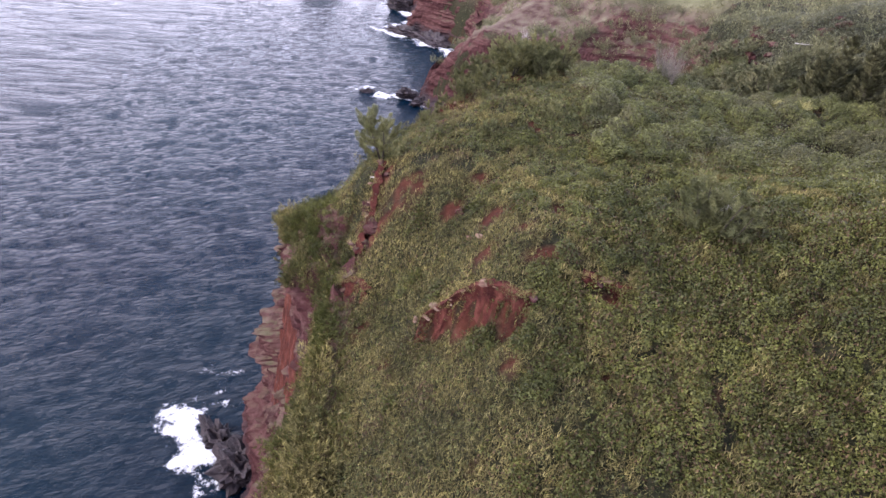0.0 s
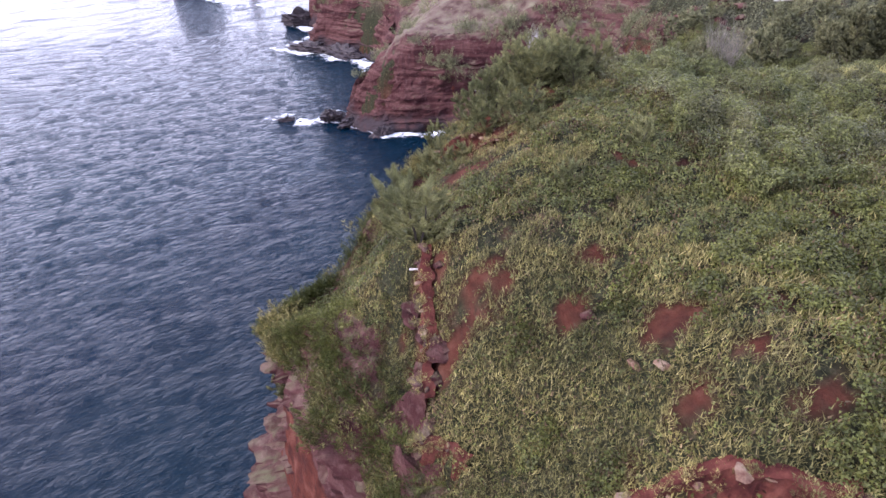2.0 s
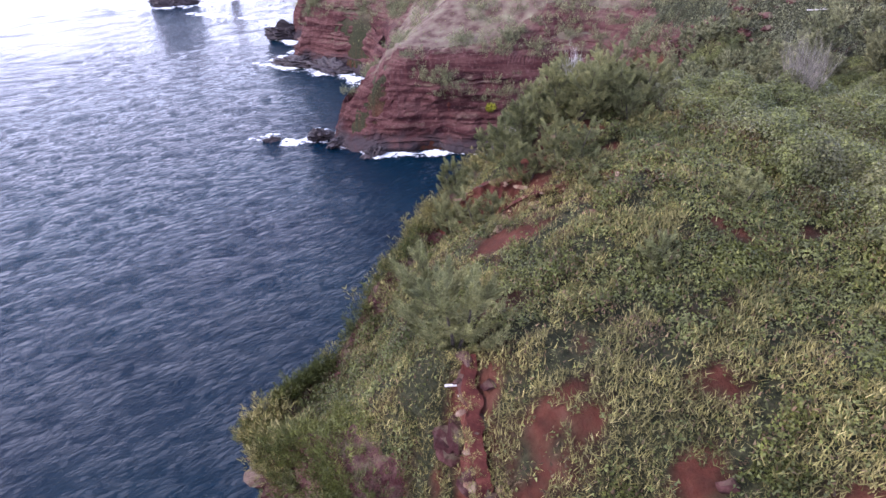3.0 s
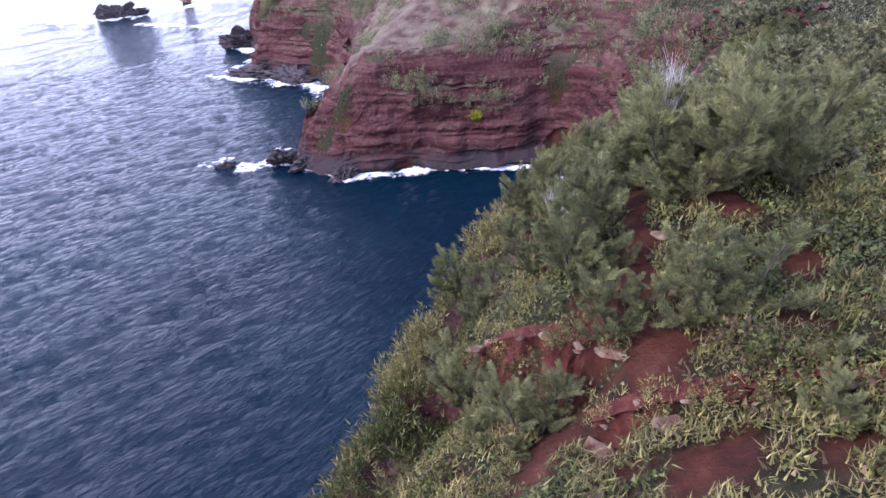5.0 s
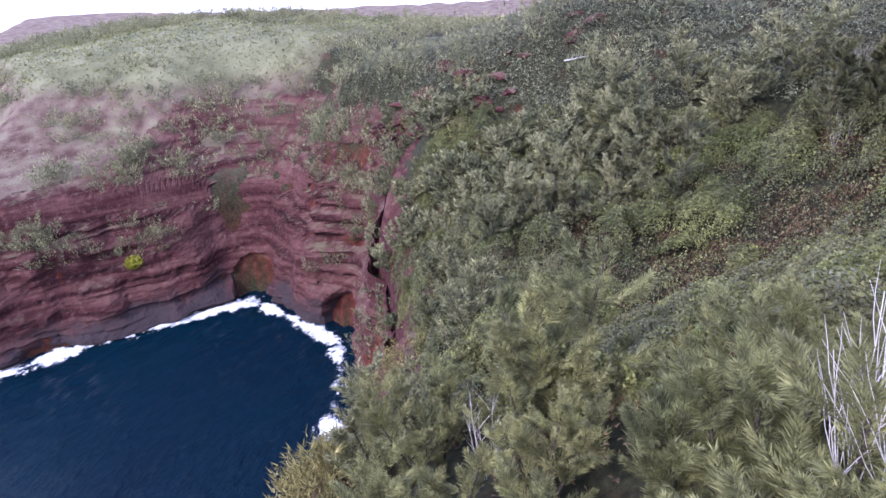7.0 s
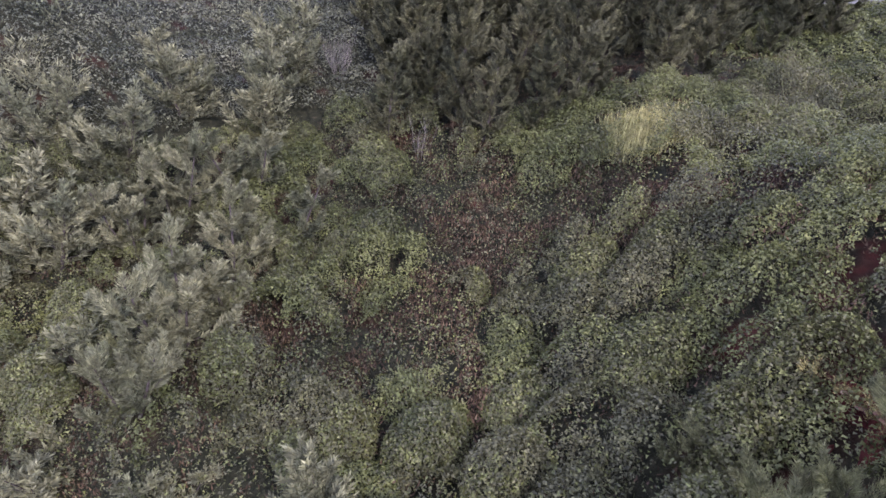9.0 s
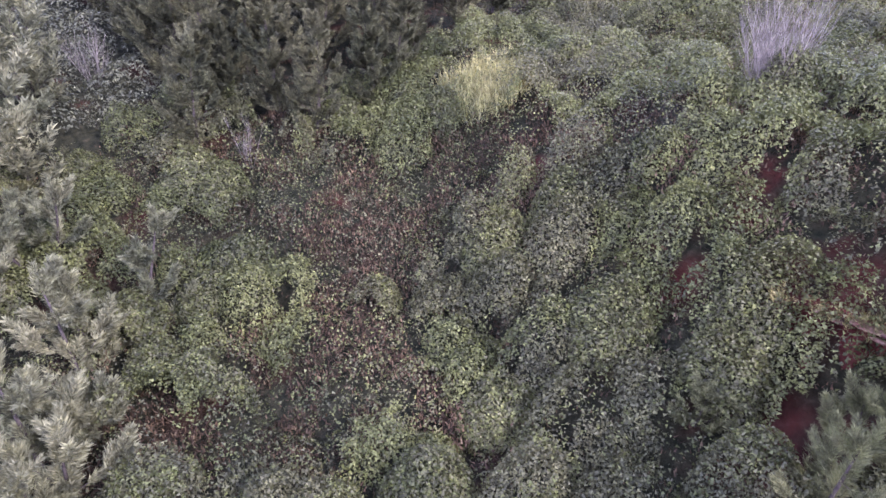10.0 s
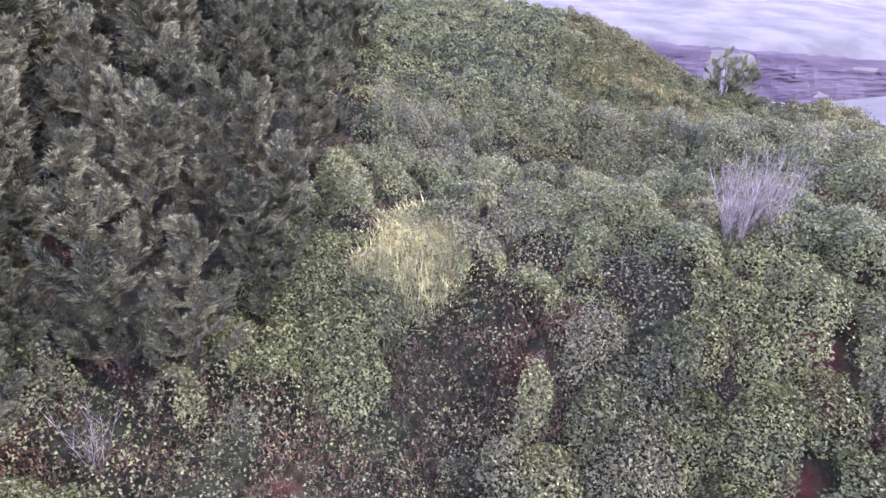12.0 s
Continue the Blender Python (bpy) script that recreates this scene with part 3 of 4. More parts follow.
    q = (i * n + j).ravel()
    return tagged(mesh_object(name, co.reshape(-1, 3), np.stack([q, q + n, q + n + 1, q + 1], 1), material or ROCK, smooth=False), label, "cliff", kind="structure")


cliff("cliff_north", "layered dark red sea cliff with a wet black foot", 2, 16.3, 0.5, 0.3, 1.0, 2.0, 9.0)
cliff("cliff_cove", "shaded red rock wall at the head of a cove", 14.9, 20.2, 0.5, 0.35, 1.0, 4.0, 3.0)
cliff("cliff_headland", "broken maroon sea cliff below a grassy headland", 20.0, 29.0, 0.4, 0.33, 1.5, 6.0, 3.5, 1.3, None, 3.2)
cliff("cliff_bay", "low dark cliff round a distant bay", 29.0, 40.0, 3.0, 1.2, 1.0, 8.0, 2.0, 9.0, HAZE_CLIFF)


# ---- plants ----
rng = np.random.RandomState(11)


def leaf_cloud(name, p, size, aspect, up, material, label, category, droop=0.0, seed=0, normal=None):
    """Many single leaves as one mesh at points p: upright blades tilted by up, or flat leaves facing along normal."""
    r = np.random.RandomState(seed)
    n = len(p)
    L = size * (0.6 + 0.8 * r.rand(n))
    if normal is None:
        az = r.rand(n) * 2 * np.pi
        tilt = r.rand(n) ** 0.7 * up
        d = np.stack([np.cos(az) * np.sin(tilt), np.sin(az) * np.sin(tilt), np.cos(tilt)], 1)
        sid = np.stack([-np.sin(az), np.cos(az), 0 * az], 1)
    else:
        f = normal + (r.rand(n, 3) - 0.5) * up
        d = np.cross(f, r.rand(n, 3) - 0.5)
        d /= np.linalg.norm(d, axis=1)[:, None] + 1e-9
        sid = np.cross(f, d)
        sid /= np.linalg.norm(sid, axis=1)[:, None] + 1e-9
    tip = p + d * L[:, None]
    tip[:, 2] -= droop * L
    hw = sid * (L * aspect * 0.5)[:, None]
    co = np.stack([p + hw, tip, p - hw], 1).reshape(-1, 3)
    ob = mesh_object(name, co, np.arange(3 * n).reshape(-1, 3), material, smooth=False)
    return tagged(ob, label, category, kind="stuff")


def spread(n, x0, x1, y0, y1, seed):
    r = np.random.RandomState(seed)
    return x0 + (x1 - x0) * r.rand(n), y0 + (y1 - y0) * r.rand(n)


def bushes(x, y, cell=1.15):
    """Low domed bushes side by side: height over the ground, a random number for each bush and its outward normal."""
    gxi, gyi = np.floor(x / cell).astype(int), np.floor(y / cell).astype(int)
    h, kind = np.full(x.shape, 0.03), np.zeros(x.shape)
    nx, ny = np.zeros(x.shape), np.zeros(x.shape)
    for a in (-1, 0, 1):
        for c in (-1, 0, 1):
            i, j = gxi + a, gyi + c
            q = [LAT[i % 64, j % 64, k] for k in (1, 2, 3, 4)]
            dx, dy = (x - (i + q[0]) * cell) / cell, (y - (j + q[1]) * cell) / cell
            rad = 0.55 + 0.45 * q[2]
            k2 = 1 - (dx * dx + dy * dy) / rad ** 2
            hh = cell * (0.3 + 0.5 * q[3]) * np.sqrt(np.maximum(k2, 0))
            up = hh > h
            h, kind = np.where(up, hh, h), np.where(up, LAT[i % 64, j % 64, 9], kind)
            nx, ny = np.where(up, dx / rad, nx), np.where(up, dy / rad, ny)
    h = h * (0.55 + 0.9 * fbm(x * 0.2, y * 0.2, 3.1, 2))
    nor = np.stack([nx, ny, np.sqrt(np.maximum(1 - nx * nx - ny * ny, 0.08))], -1)
    return h, kind, nor


def dryness(x, y):
    """0 in lush scrub, 1 where the plants are dry: the seaward slope and the gully behind the hill."""
    sea = np.clip((8 - x) / 8, 0, 1) * np.clip((44 - y) / 8, 0, 1) * 1.05
    sea = np.maximum(sea, np.clip((6.5 - x) / 4, 0, 1) * np.clip((y - 40) / 4, 0, 1) * 0.6)
    gully = 0
    for bx, by in ((35, 64), (31, 64.3), (28.5, 65.5), (26.3, 67.5), (25.5, 70.5), (27, 74), (28, 77.5), (27, 81), (26.6, 58.6), (24, 83)):
        gully = np.maximum(gully, np.exp(-((x - bx) ** 2 + (y - by) ** 2) / 8.0) * 1.1)
    return np.clip(np.maximum(sea, gully) + 1.4 * (fbm(x * 0.28, y * 0.28, 8.2, 3) - 0.5), 0, 1)


def keep_on_land(x, y, seed, least=0.3):
    c, d = cover_at(x, y)
    ok = ((c - 0.2) * (0.8 + 0.8 * vnoise(x * 1.9, y * 1.9, 4.0)) > 2 * least * np.random.RandomState(seed).rand(len(x))) & (d > 1.8)
    return x[ok], y[ok]


def undergrowth(name, n, box, choose, size, aspect, up, material, label, category, seed, lift=1.0, droop=0.0, jitter=0.3, faced=True, cell=1.15):
    """Leaves over the domes of low bushes; choose gives, for each bush, how likely it is of this kind."""
    x, y = keep_on_land(*spread(n, *box, seed), seed)
    r = np.random.RandomState(seed + 1)
    h, kind, nor = bushes(x, y, cell)
    # the mix of kinds changes slowly: looked up on a coarse grid
    cx, cy = np.arange(box[0], box[1] + 0.5, 0.4), np.arange(box[2], box[3] + 0.5, 0.4)
    mix = choose(*np.meshgrid(cx, cy, indexing="ij"))
    c = mix[((x - box[0]) / 0.4 + 0.5).astype(int), ((y - box[2]) / 0.4 + 0.5).astype(int)]
    # a bush is of one kind, with a few strays
    k = np.where(kind < c, 0.92, 0.1 * (c > 0.02)) * np.clip((h - 0.02) / 0.2, 0.1 if faced else 0.7, 1) > r.rand(len(x))
    x, y, h, nor = x[k], y[k], h[k] * lift, nor[k]
    z = ground_z(x, y) + h * (1 - jitter * np.random.RandomState(seed + 2).rand(len(x)))
    return leaf_cloud(name, np.stack([x, y, z], 1), size, aspect, up, material, label, category, droop, seed + 3, nor if faced else None)


SEAWARD, BACK = (-16, 26, 6, 64), (9, 42, 36, 98)
in_straw = lambda x, y: np.clip(1.5 - ((x - 29.5) / 1.9) ** 2 - ((y - 55.6) / 2.4) ** 2 - 1.2 * (fbm(x * 0.7, y * 0.7, 4.0, 3) - 0.5), 0, 1)
under_wood = lambda x, y: (y < 64 - 0.1 * (x - 35)) & (x > 34.6 + 0.12 * np.abs(52 - y))
lush = lambda x, y: (1 - under_wood(x, y)) * (1 - 0.9 * in_straw(x, y)) * np.clip(1.1 - dryness(x, y) * 1.25, 0.04, 1) * np.clip(0.35 + 1.3 * fbm(x * 0.15, y * 0.15, 2.0, 3), 0, 1)
front = lambda x, y: np.clip((61 - y - 0.45 * x) / 6, 0, 1)
shade = lambda x, y: np.clip((fbm(x * 0.22, y * 0.22, 5.5, 4) - 0.42) * 5, 0.12, 1)
hilltop = lambda x, y: np.clip((y - 31 - 3 * (fbm(x * 0.2, y * 0.2, 1.1, 3) - 0.5)) / 4, 0, 1)
brownish = lambda x, y: np.clip((x - 5) / 5, 0, 1) * np.clip((30 - y) / 4, 0, 1)
undergrowth("hilltop_scrub", 700000, SEAWARD, lambda x, y: np.clip(lush(x, y) * 1.2, 0, 1) * front(x, y) * hilltop(x, y), 0.11, 0.7, 1.7, MUTED_LEAF, "grey-green low scrub over the smooth hilltop", "scrub", 101, 0.6, 0.0, 0.4, True, 1.0)
undergrowth("brown_scrub", 330000, SEAWARD, lambda x, y: 0.75 * brownish(x, y) + 0.1, 0.15, 0.45, 1.2, BROWN, "brown withered weeds among the scrub of the slope", "scrub", 111, 1.3, 0.1, 0.6, False, 1.2)
undergrowth("low_scrub", 1250000, SEAWARD, lambda x, y: lush(x, y) * front(x, y) * (1 - 0.8 * hilltop(x, y)), 0.105, 0.75, 2.0, LEAF, "bright green broad-leaved scrub carpeting the headland", "scrub", 21, 1.3, 0.0, 0.5, True, 1.2)
undergrowth("dry_grass", 800000, SEAWARD, lambda x, y: (0.3 + 1.2 * dryness(x, y)) * front(x, y) * (1 - 0.5 * hilltop(x, y)), 0.28, 0.12, 0.95, DRY, "dry tan and olive grass on the seaward slope", "grass", 31, 0.8, 0.25, 0.9, False)
undergrowth("grey_scrub", 1450000, BACK, lambda x, y: np.clip(lush(x, y) * 1.2, 0, 1) * shade(x, y) * (1 - 0.6 * front(x, y)), 0.1, 0.7, 2.0, GREY_LEAF, "grey-green leafy scrub behind the hill", "scrub", 41, 1.6, 0.0, 0.4, True, 1.7)
undergrowth("green_scrub", 1300000, BACK, lambda x, y: lush(x, y) * np.clip(1.05 - shade(x, y), 0.2, 1) * (1 - 0.6 * front(x, y)), 0.1, 0.75, 2.0, MUTED_LEAF, "mid-green leafy scrub over the back slope", "scrub", 51, 1.6, 0.0, 0.4, True, 1.7)
undergrowth("withered_scrub", 480000, BACK, lambda x, y: 0.08 + dryness(x, y) * 0.9 * (1 - in_straw(x, y)), 0.17, 0.35, 1.1, BROWN, "brown withered weeds in the gully", "scrub", 61, 0.9, 0.1, 0.7, False)
undergrowth("hill_scrub", 560000, (43, 112, 44, 124), lambda x, y: 1.0 + 0 * x, 0.17, 0.6, 1.7, HILL_LEAF, "dark olive shrubs covering the inland hillside", "scrub", 71, 1.0, 0.0, 0.3, True, 1.9)
undergrowth("ridge_scrub", 260000, (21, 52, 4, 44), lambda x, y: np.clip((x - 21.5 - 2 * fbm(x * 0.3, y * 0.3, 5.0, 2)) / 3, 0, 1) * np.clip((43 - y) / 5, 0, 1), 0.16, 0.7, 1.7, MUTED_LEAF, "grey-green scrub over the top of the ridge", "scrub", 76)
undergrowth("plateau_grass", 90000, (-10, 130, 140, 245), lambda x, y: np.clip((ground_z(x, y) - 25) / 4, 0.03, 1), 0.4, 0.5, 1.2, GRASS, "pale green grass on top of the far headland", "grass", 81, 0.25)

# one clump of tall straw-coloured grass among the bushes
x, y = spread(26000, 25.5, 33.5, 51, 60, 91)
k = in_straw(x, y) > np.random.RandomState(93).rand(len(x))
leaf_cloud("straw_grass", np.stack([x[k], y[k], ground_z(x[k], y[k]) + 0.35 + 0.4 * np.random.RandomState(94).rand(k.sum())], 1), 0.75, 0.05, 1.0, STRAW, "tall straw-yellow grass clump among the scrub", "grass", 0.25, 92)


def tube(path, radii, sides=6):
    """A tapered limb along a path, as points and faces."""
    path = np.asarray(path, float)
    t = np.gradient(path, axis=0)
    t /= np.linalg.norm(t, axis=1)[:, None] + 1e-9
    ref = np.where(np.abs(t[:, 2:3]) > 0.9, [[1.0, 0, 0]], [[0, 0, 1.0]])
    u = np.cross(t, ref)
    u /= np.linalg.norm(u, axis=1)[:, None] + 1e-9
    w = np.cross(t, u)
    a = np.linspace(0, 2 * np.pi, sides, endpoint=False)
    co = path[:, None] + np.asarray(radii)[:, None, None] * (np.cos(a)[None, :, None] * u[:, None] + np.sin(a)[None, :, None] * w[:, None])
    n = len(path)
    i, j = np.meshgrid(np.arange(n - 1), np.arange(sides), indexing="ij")
    q = np.stack([i * sides + j, i * sides + (j + 1) % sides, (i + 1) * sides + (j + 1) % sides, (i + 1) * sides + j], -1).reshape(-1, 4)
    return co.reshape(-1, 3), q


def joined(pieces):
    co, q, n = [], [], 0
    for c, f in pieces:
        co.append(c)
        q.append(f + n)
        n += len(c)
    return np.vstack(co), np.vstack(q)


def limb(r, start, direction, length, radius, bend=0.2, steps=6):
    """A wavering limb: its path and radii."""
    d = np.array(direction, float)
    d /= np.linalg.norm(d)
    p, path = np.array(start, float), []
    for i in range(steps + 1):
        path.append(p.copy())
        d = d + (r.rand(3) - 0.5) * bend + np.array([0, 0, 0.06])
        d /= np.linalg.norm(d)
        p = p + d * length / steps
    return np.array(path), radius * np.linspace(1, 0.25, steps + 1)


def plume(r, base, direction, length, width, n, blade=0.3, thin=0.095):
    """A feathery upright spray of needle twigs round one branch end, pointed at the top, its tips drooping."""
    t = r.rand(n)
    d = np.array(direction, float)
    d /= np.linalg.norm(d)
    az = r.rand(n) * 2 * np.pi
    rad = width * np.sin(np.pi * np.clip(0.12 + 0.88 * t, 0, 1) ** 0.75) * np.sqrt(r.rand(n))
    side = np.stack([np.cos(az), np.sin(az), 0 * az], 1)
    p = base + d * (t * length)[:, None] + side * (rad * 0.7)[:, None]
    out = side * 0.36 + d * 1.0 + (r.rand(n, 3) - 0.5) * 0.5
    out /= np.linalg.norm(out, axis=1)[:, None]
    L = blade * (0.6 + 0.8 * r.rand(n))
    s = np.cross(out, r.rand(n, 3) - 0.5)
    s /= np.linalg.norm(s, axis=1)[:, None] + 1e-9
    tip = p + out * L[:, None] + side * (0.2 * L)[:, None]
    tip[:, 2] -= 0.2 * L
    hw = s * (L * thin)[:, None]
    return np.stack([p + hw, tip, p - hw], 1).reshape(-1, 3)


def part(name, co, quads, material, parent, label="", smooth=False):
    ob = mesh_object(name, co, quads, material, smooth=smooth, parent=parent)
    return tagged(ob, label) if label else ob


def ironwood(seed, height, spread_r, plumes, blades, stems=1, label="", lean=0.12, blade=0.18, thin=0.1, needles=NEEDLE):
    """A feathery ironwood: bent trunk, rising limbs and a ragged crown of needle sprays."""
    r = np.random.RandomState(seed)
    tree = new("ironwood_tree")
    tagged(tree, label, "tree")
    wood, ends = [], []
    for s in range(stems):
        a = r.rand() * 6.28
        tilt = lean * (0.5 + r.rand()) if stems == 1 else 0.3 + 0.35 * r.rand()
        path, rad = limb(r, (0.1 * math.cos(a) * (stems > 1), 0.1 * math.sin(a) * (stems > 1), -0.5), (math.cos(a) * tilt, math.sin(a) * tilt, 1), height * (0.95 if s == 0 else 0.6 + 0.3 * r.rand()), 0.025 + 0.012 * height, 0.12, 8)
        wood.append(tube(path, rad, 7))
        ends.append((path[-1] - np.array([0, 0, 0.35]), np.array([0, 0, 1.0]), 1.0))
        for k in range(max(3, plumes // stems)):
            f = 0.04 + 0.93 * (k + r.rand()) / max(3, plumes // stems)
            i = min(int(f * 8), 7)
            b0 = path[i] + (path[i + 1] - path[i]) * (f * 8 - i)
            az = k * 2.4 + r.rand() * 1.2
            reach = spread_r * (1.05 - f) ** 0.62 * (0.55 + 0.6 * r.rand())
            lp, lr = limb(r, b0, (math.cos(az), math.sin(az), 0.3 + 0.5 * r.rand()), max(reach, 0.25), 0.01 + 0.004 * height * (1 - f), 0.3, 3)
            wood.append(tube(lp, lr, 3))
            ends.append((lp[-1] * 0.8 + lp[2] * 0.2, np.array([math.cos(az) * 0.45, math.sin(az) * 0.45, 0.9]), 0.65 + 0.5 * (1 - f)))
            ends.append((lp[2], np.array([math.cos(az + 0.9) * 0.7, math.sin(az + 0.9) * 0.7, 0.6]), 0.75))
            ends.append((b0, np.array([math.cos(az) * 0.3, math.sin(az) * 0.3, 1.0]), 0.8))
            if reach > 0.7:
                ends.append((lp[2] * 0.5 + lp[3] * 0.5, np.array([math.cos(az - 0.8) * 0.7, math.sin(az - 0.8) * 0.7, 0.6]), 0.7))
                ends.append((lp[1], np.array([math.cos(az) * 0.6, math.sin(az) * 0.6, 0.3]), 0.7))
    co, q = joined(wood)
    part("trunk", co, q, BARK, tree, smooth=True)
    sprays = [plume(r, e, d, (0.7 + 0.6 * r.rand()) * sc * (0.55 + 0.06 * height), (0.17 + 0.018 * height) * sc, int(blades * (0.7 + 0.6 * r.rand())), blade, thin) for e, d, sc in ends]
    co = np.vstack(sprays)
    part("crown", co, np.arange(len(co)).reshape(-1, 3), needles, tree, "grey-green needle sprays")
    return tree


def bare_shrub(seed, height, width, stems, label, name="bare_shrub", category="shrub", material=TWIG, trunk=0.0):
    """Leafless stems fanning up from one foot, each forked into twigs."""
    r = np.random.RandomState(seed)
    thing = new(name)
    tagged(thing, label, category)
    if trunk:
        part("trunk", *tube([(0, 0, -0.3), (0.05, 0, trunk * 0.5), (0, 0, trunk + 0.2)], [0.045, 0.035, 0.02], 7), material, thing, smooth=True)
    for s in range(stems):
        az, sp = r.rand() * 6.28, width / height * np.sqrt(r.rand())
        path, rad = limb(r, (0.08 * math.cos(az), 0.08 * math.sin(az), trunk - 0.2), (math.cos(az) * sp, math.sin(az) * sp, 1), height * (0.6 + 0.4 * r.rand()), 0.005 + 0.0022 * height, 0.16, 6)
        wood = [tube(path, rad, 5)]
        for k in range(9):
            i = 2 + r.randint(4)
            lp, lr = limb(r, path[i], np.array([r.rand() - 0.5, r.rand() - 0.5, 0.7]) + 0.3 * (path[i] - path[i - 1]), height * (0.18 + 0.2 * r.rand()), 0.0035 + 0.0009 * height, 0.25, 3)
            wood.append(tube(lp, lr, 3))
        part("branch", *joined(wood), material, thing, smooth=True)
    return thing


def stand(ob, x, y, turn=0.0, size=1.0, sink=0.05):
    """Set a thing on the ground."""
    ob.matrix_basis = pose(x, y, float(ground_z(x, y)) - sink, 0, 0, turn) @ Matrix.Scale(size, 4)
    return ob


def stand_copy(ob, x, y, turn=0.0, size=1.0, sink=0.05, group=""):
    made = copy_thing(ob, pose(x, y, float(ground_z(x, y)) - sink, 0, 0, turn))
    made.scale = (size, size, size * (0.9 + 0.2 * ((x * 7.3 + y * 3.1) % 1)))
    if group:
        tagged(made, group=group)
    return made


TALL = [ironwood(101 + i, 6.8, 1.75, 19, 430, 1, "tall feathery grey-green ironwood tree at the forest edge", 0.12, 0.15, 0.13, SHADED_NEEDLE) for i in range(3)]
DEEP = [ironwood(121 + i, 7.0, 1.9, 24, 110, 1, "tall dark ironwood tree inside the wood", 0.12, 0.25, 0.15, SHADED_NEEDLE) for i in range(3)]
FINE = [ironwood(161 + i, 4.2, 1.9, 26, 400, 3, "bushy feathery ironwood with several leaning stems", 0.12, 0.13, 0.065) for i in range(3)]
BUSHY = [ironwood(131 + i, 4.2, 2.0, 28, 62, 3, "bushy grey-green ironwood with several leaning stems on the slope", 0.12, 0.22, 0.15, PALE_NEEDLE) for i in range(4)]
FAR_BUSHY = [ironwood(141 + i, 4.2, 2.0, 22, 28, 3, "bushy grey-green ironwood on the far slope", 0.12, 0.32, 0.18, PALE_NEEDLE) for i in range(3)]
SMALL = [ironwood(151 + i, 2.4, 1.1, 16, 150, 2, "small wind-bent ironwood shrub rooted in red soil", 0.12, 0.14, 0.09) for i in range(3)]
GULLY = [ironwood(171 + i, 4.4, 1.7, 18, 260, 3, "feathery grey-green ironwood beside the gully", 0.12, 0.16, 0.11, PALE_NEEDLE) for i in range(3)]
_used = set()


def plant(kind, x, y, size, group=""):
    i = int(x * 13 + y * 7) % len(kind)
    t = kind[i]
    turn = (x * 57 + y * 91) % 360
    if t.name in _used:
        return stand_copy(t, x, y, turn, size, 0.1, group)
    _used.add(t.name)
    if group:
        tagged(t, group=group)
    return stand(t, x, y, turn, size, 0.1)


# forest edge behind the scrub: front row, then the wood behind it
for x, y, s in [(34.8, 62.2, 0.92), (37, 62.4, 1.2), (33.6, 59.4, 0.85), (34.2, 57.6, 0.85), (41, 63.3, 1.1), (38.5, 66.2, 0.95), (35.6, 55, 1.0), (36, 50.5, 1.05), (39, 58.5, 1.15), (36.8, 46.5, 1.1), (38.8, 64.0, 0.8), (40.6, 65.4, 0.9), (42.6, 61, 1.0), (37.4, 56.4, 1.0)]:
    plant(TALL, x, y, s, "ironwood forest")
r = np.random.RandomState(5)
for i in range(9):
    for j in range(12):
        x, y = 39.5 + 2.9 * i + r.rand() * 2.2, 27 + 3.3 * j + r.rand() * 2.4
        if y < 66 - 0.1 * (x - 39) and x > 37.5 + 0.12 * abs(50 - y) and r.rand() < 0.82:
            plant(TALL if x < 46 else DEEP, x, y, 0.85 + 0.45 * r.rand(), "ironwood forest")
# trees on the far side of the gully
for x, y, s in [(32.2, 73.4, 1.3), (29.8, 75.7, 1.4), (27.2, 77.4, 1.35), (24.8, 79.2, 1.1), (36, 79.5, 1.2), (16.6, 79.6, 0.8), (21.5, 81.4, 0.9), (37, 77.6, 1.3), (37.5, 74, 1.3), (36.4, 83.4, 1.25), (41, 80.7, 1.3), (33, 91, 1.15), (31, 87.5, 1.0), (39.5, 86, 1.2), (43, 84, 1.2), (38.6, 90, 1.1), (34.5, 94, 1.0), (44.5, 77, 1.3), (42, 73, 1.4), (46, 70.5, 1.4)]:
    plant(GULLY if y < 82 and x < 38 else BUSHY if y < 86 else FAR_BUSHY, x, y, s, "ironwoods round the gully")
# shrubs along the seaward edge
for x, y, s in [(-5.0, 40.4, 1.2), (-11.4, 38.6, 0.95), (-13.6, 43.6, 0.6), (-12.2, 42.2, 0.6), (6.2, 57.3, 1.12), (5.2, 56.3, 1.0), (7.3, 58, 0.95), (7.6, 56.4, 0.9), (5.4, 58.6, 1.0), (4.2, 57.6, 0.9), (6.6, 55.4, 0.7), (4.4, 54.6, 1.1), (8.6, 55.6, 1.05), (7.4, 53.4, 0.85), (2.5, 49.8, 0.8), (10.5, 60.2, 0.9), (9.1, 63.2, 1.2), (13.3, 26.8, 1.05), (14.0, 26.4, 0.8), (4.6, 57.6, 0.7), (0.4, 55.6, 0.6), (0.8, 50.9, 0.65), (5, 64, 0.9), (-2.7, 51.9, 0.6), (-1.6, 50.6, 0.7), (2.6, 46.6, 0.45)]:
    plant(FINE if y > 26 else BUSHY, x, y, s, "ironwoods on the headland")
for x, y, s in [(2.6, 39.8, 0.7), (6.7, 42.3, 0.8), (-12.6, 45.6, 0.8), (14.5, 64.4, 0.9), (-9.6, 36.2, 0.6), (-1.5, 57, 0.9), (3.2, 60.6, 0.9)]:
    plant(SMALL, x, y, s, "small ironwoods on the headland")
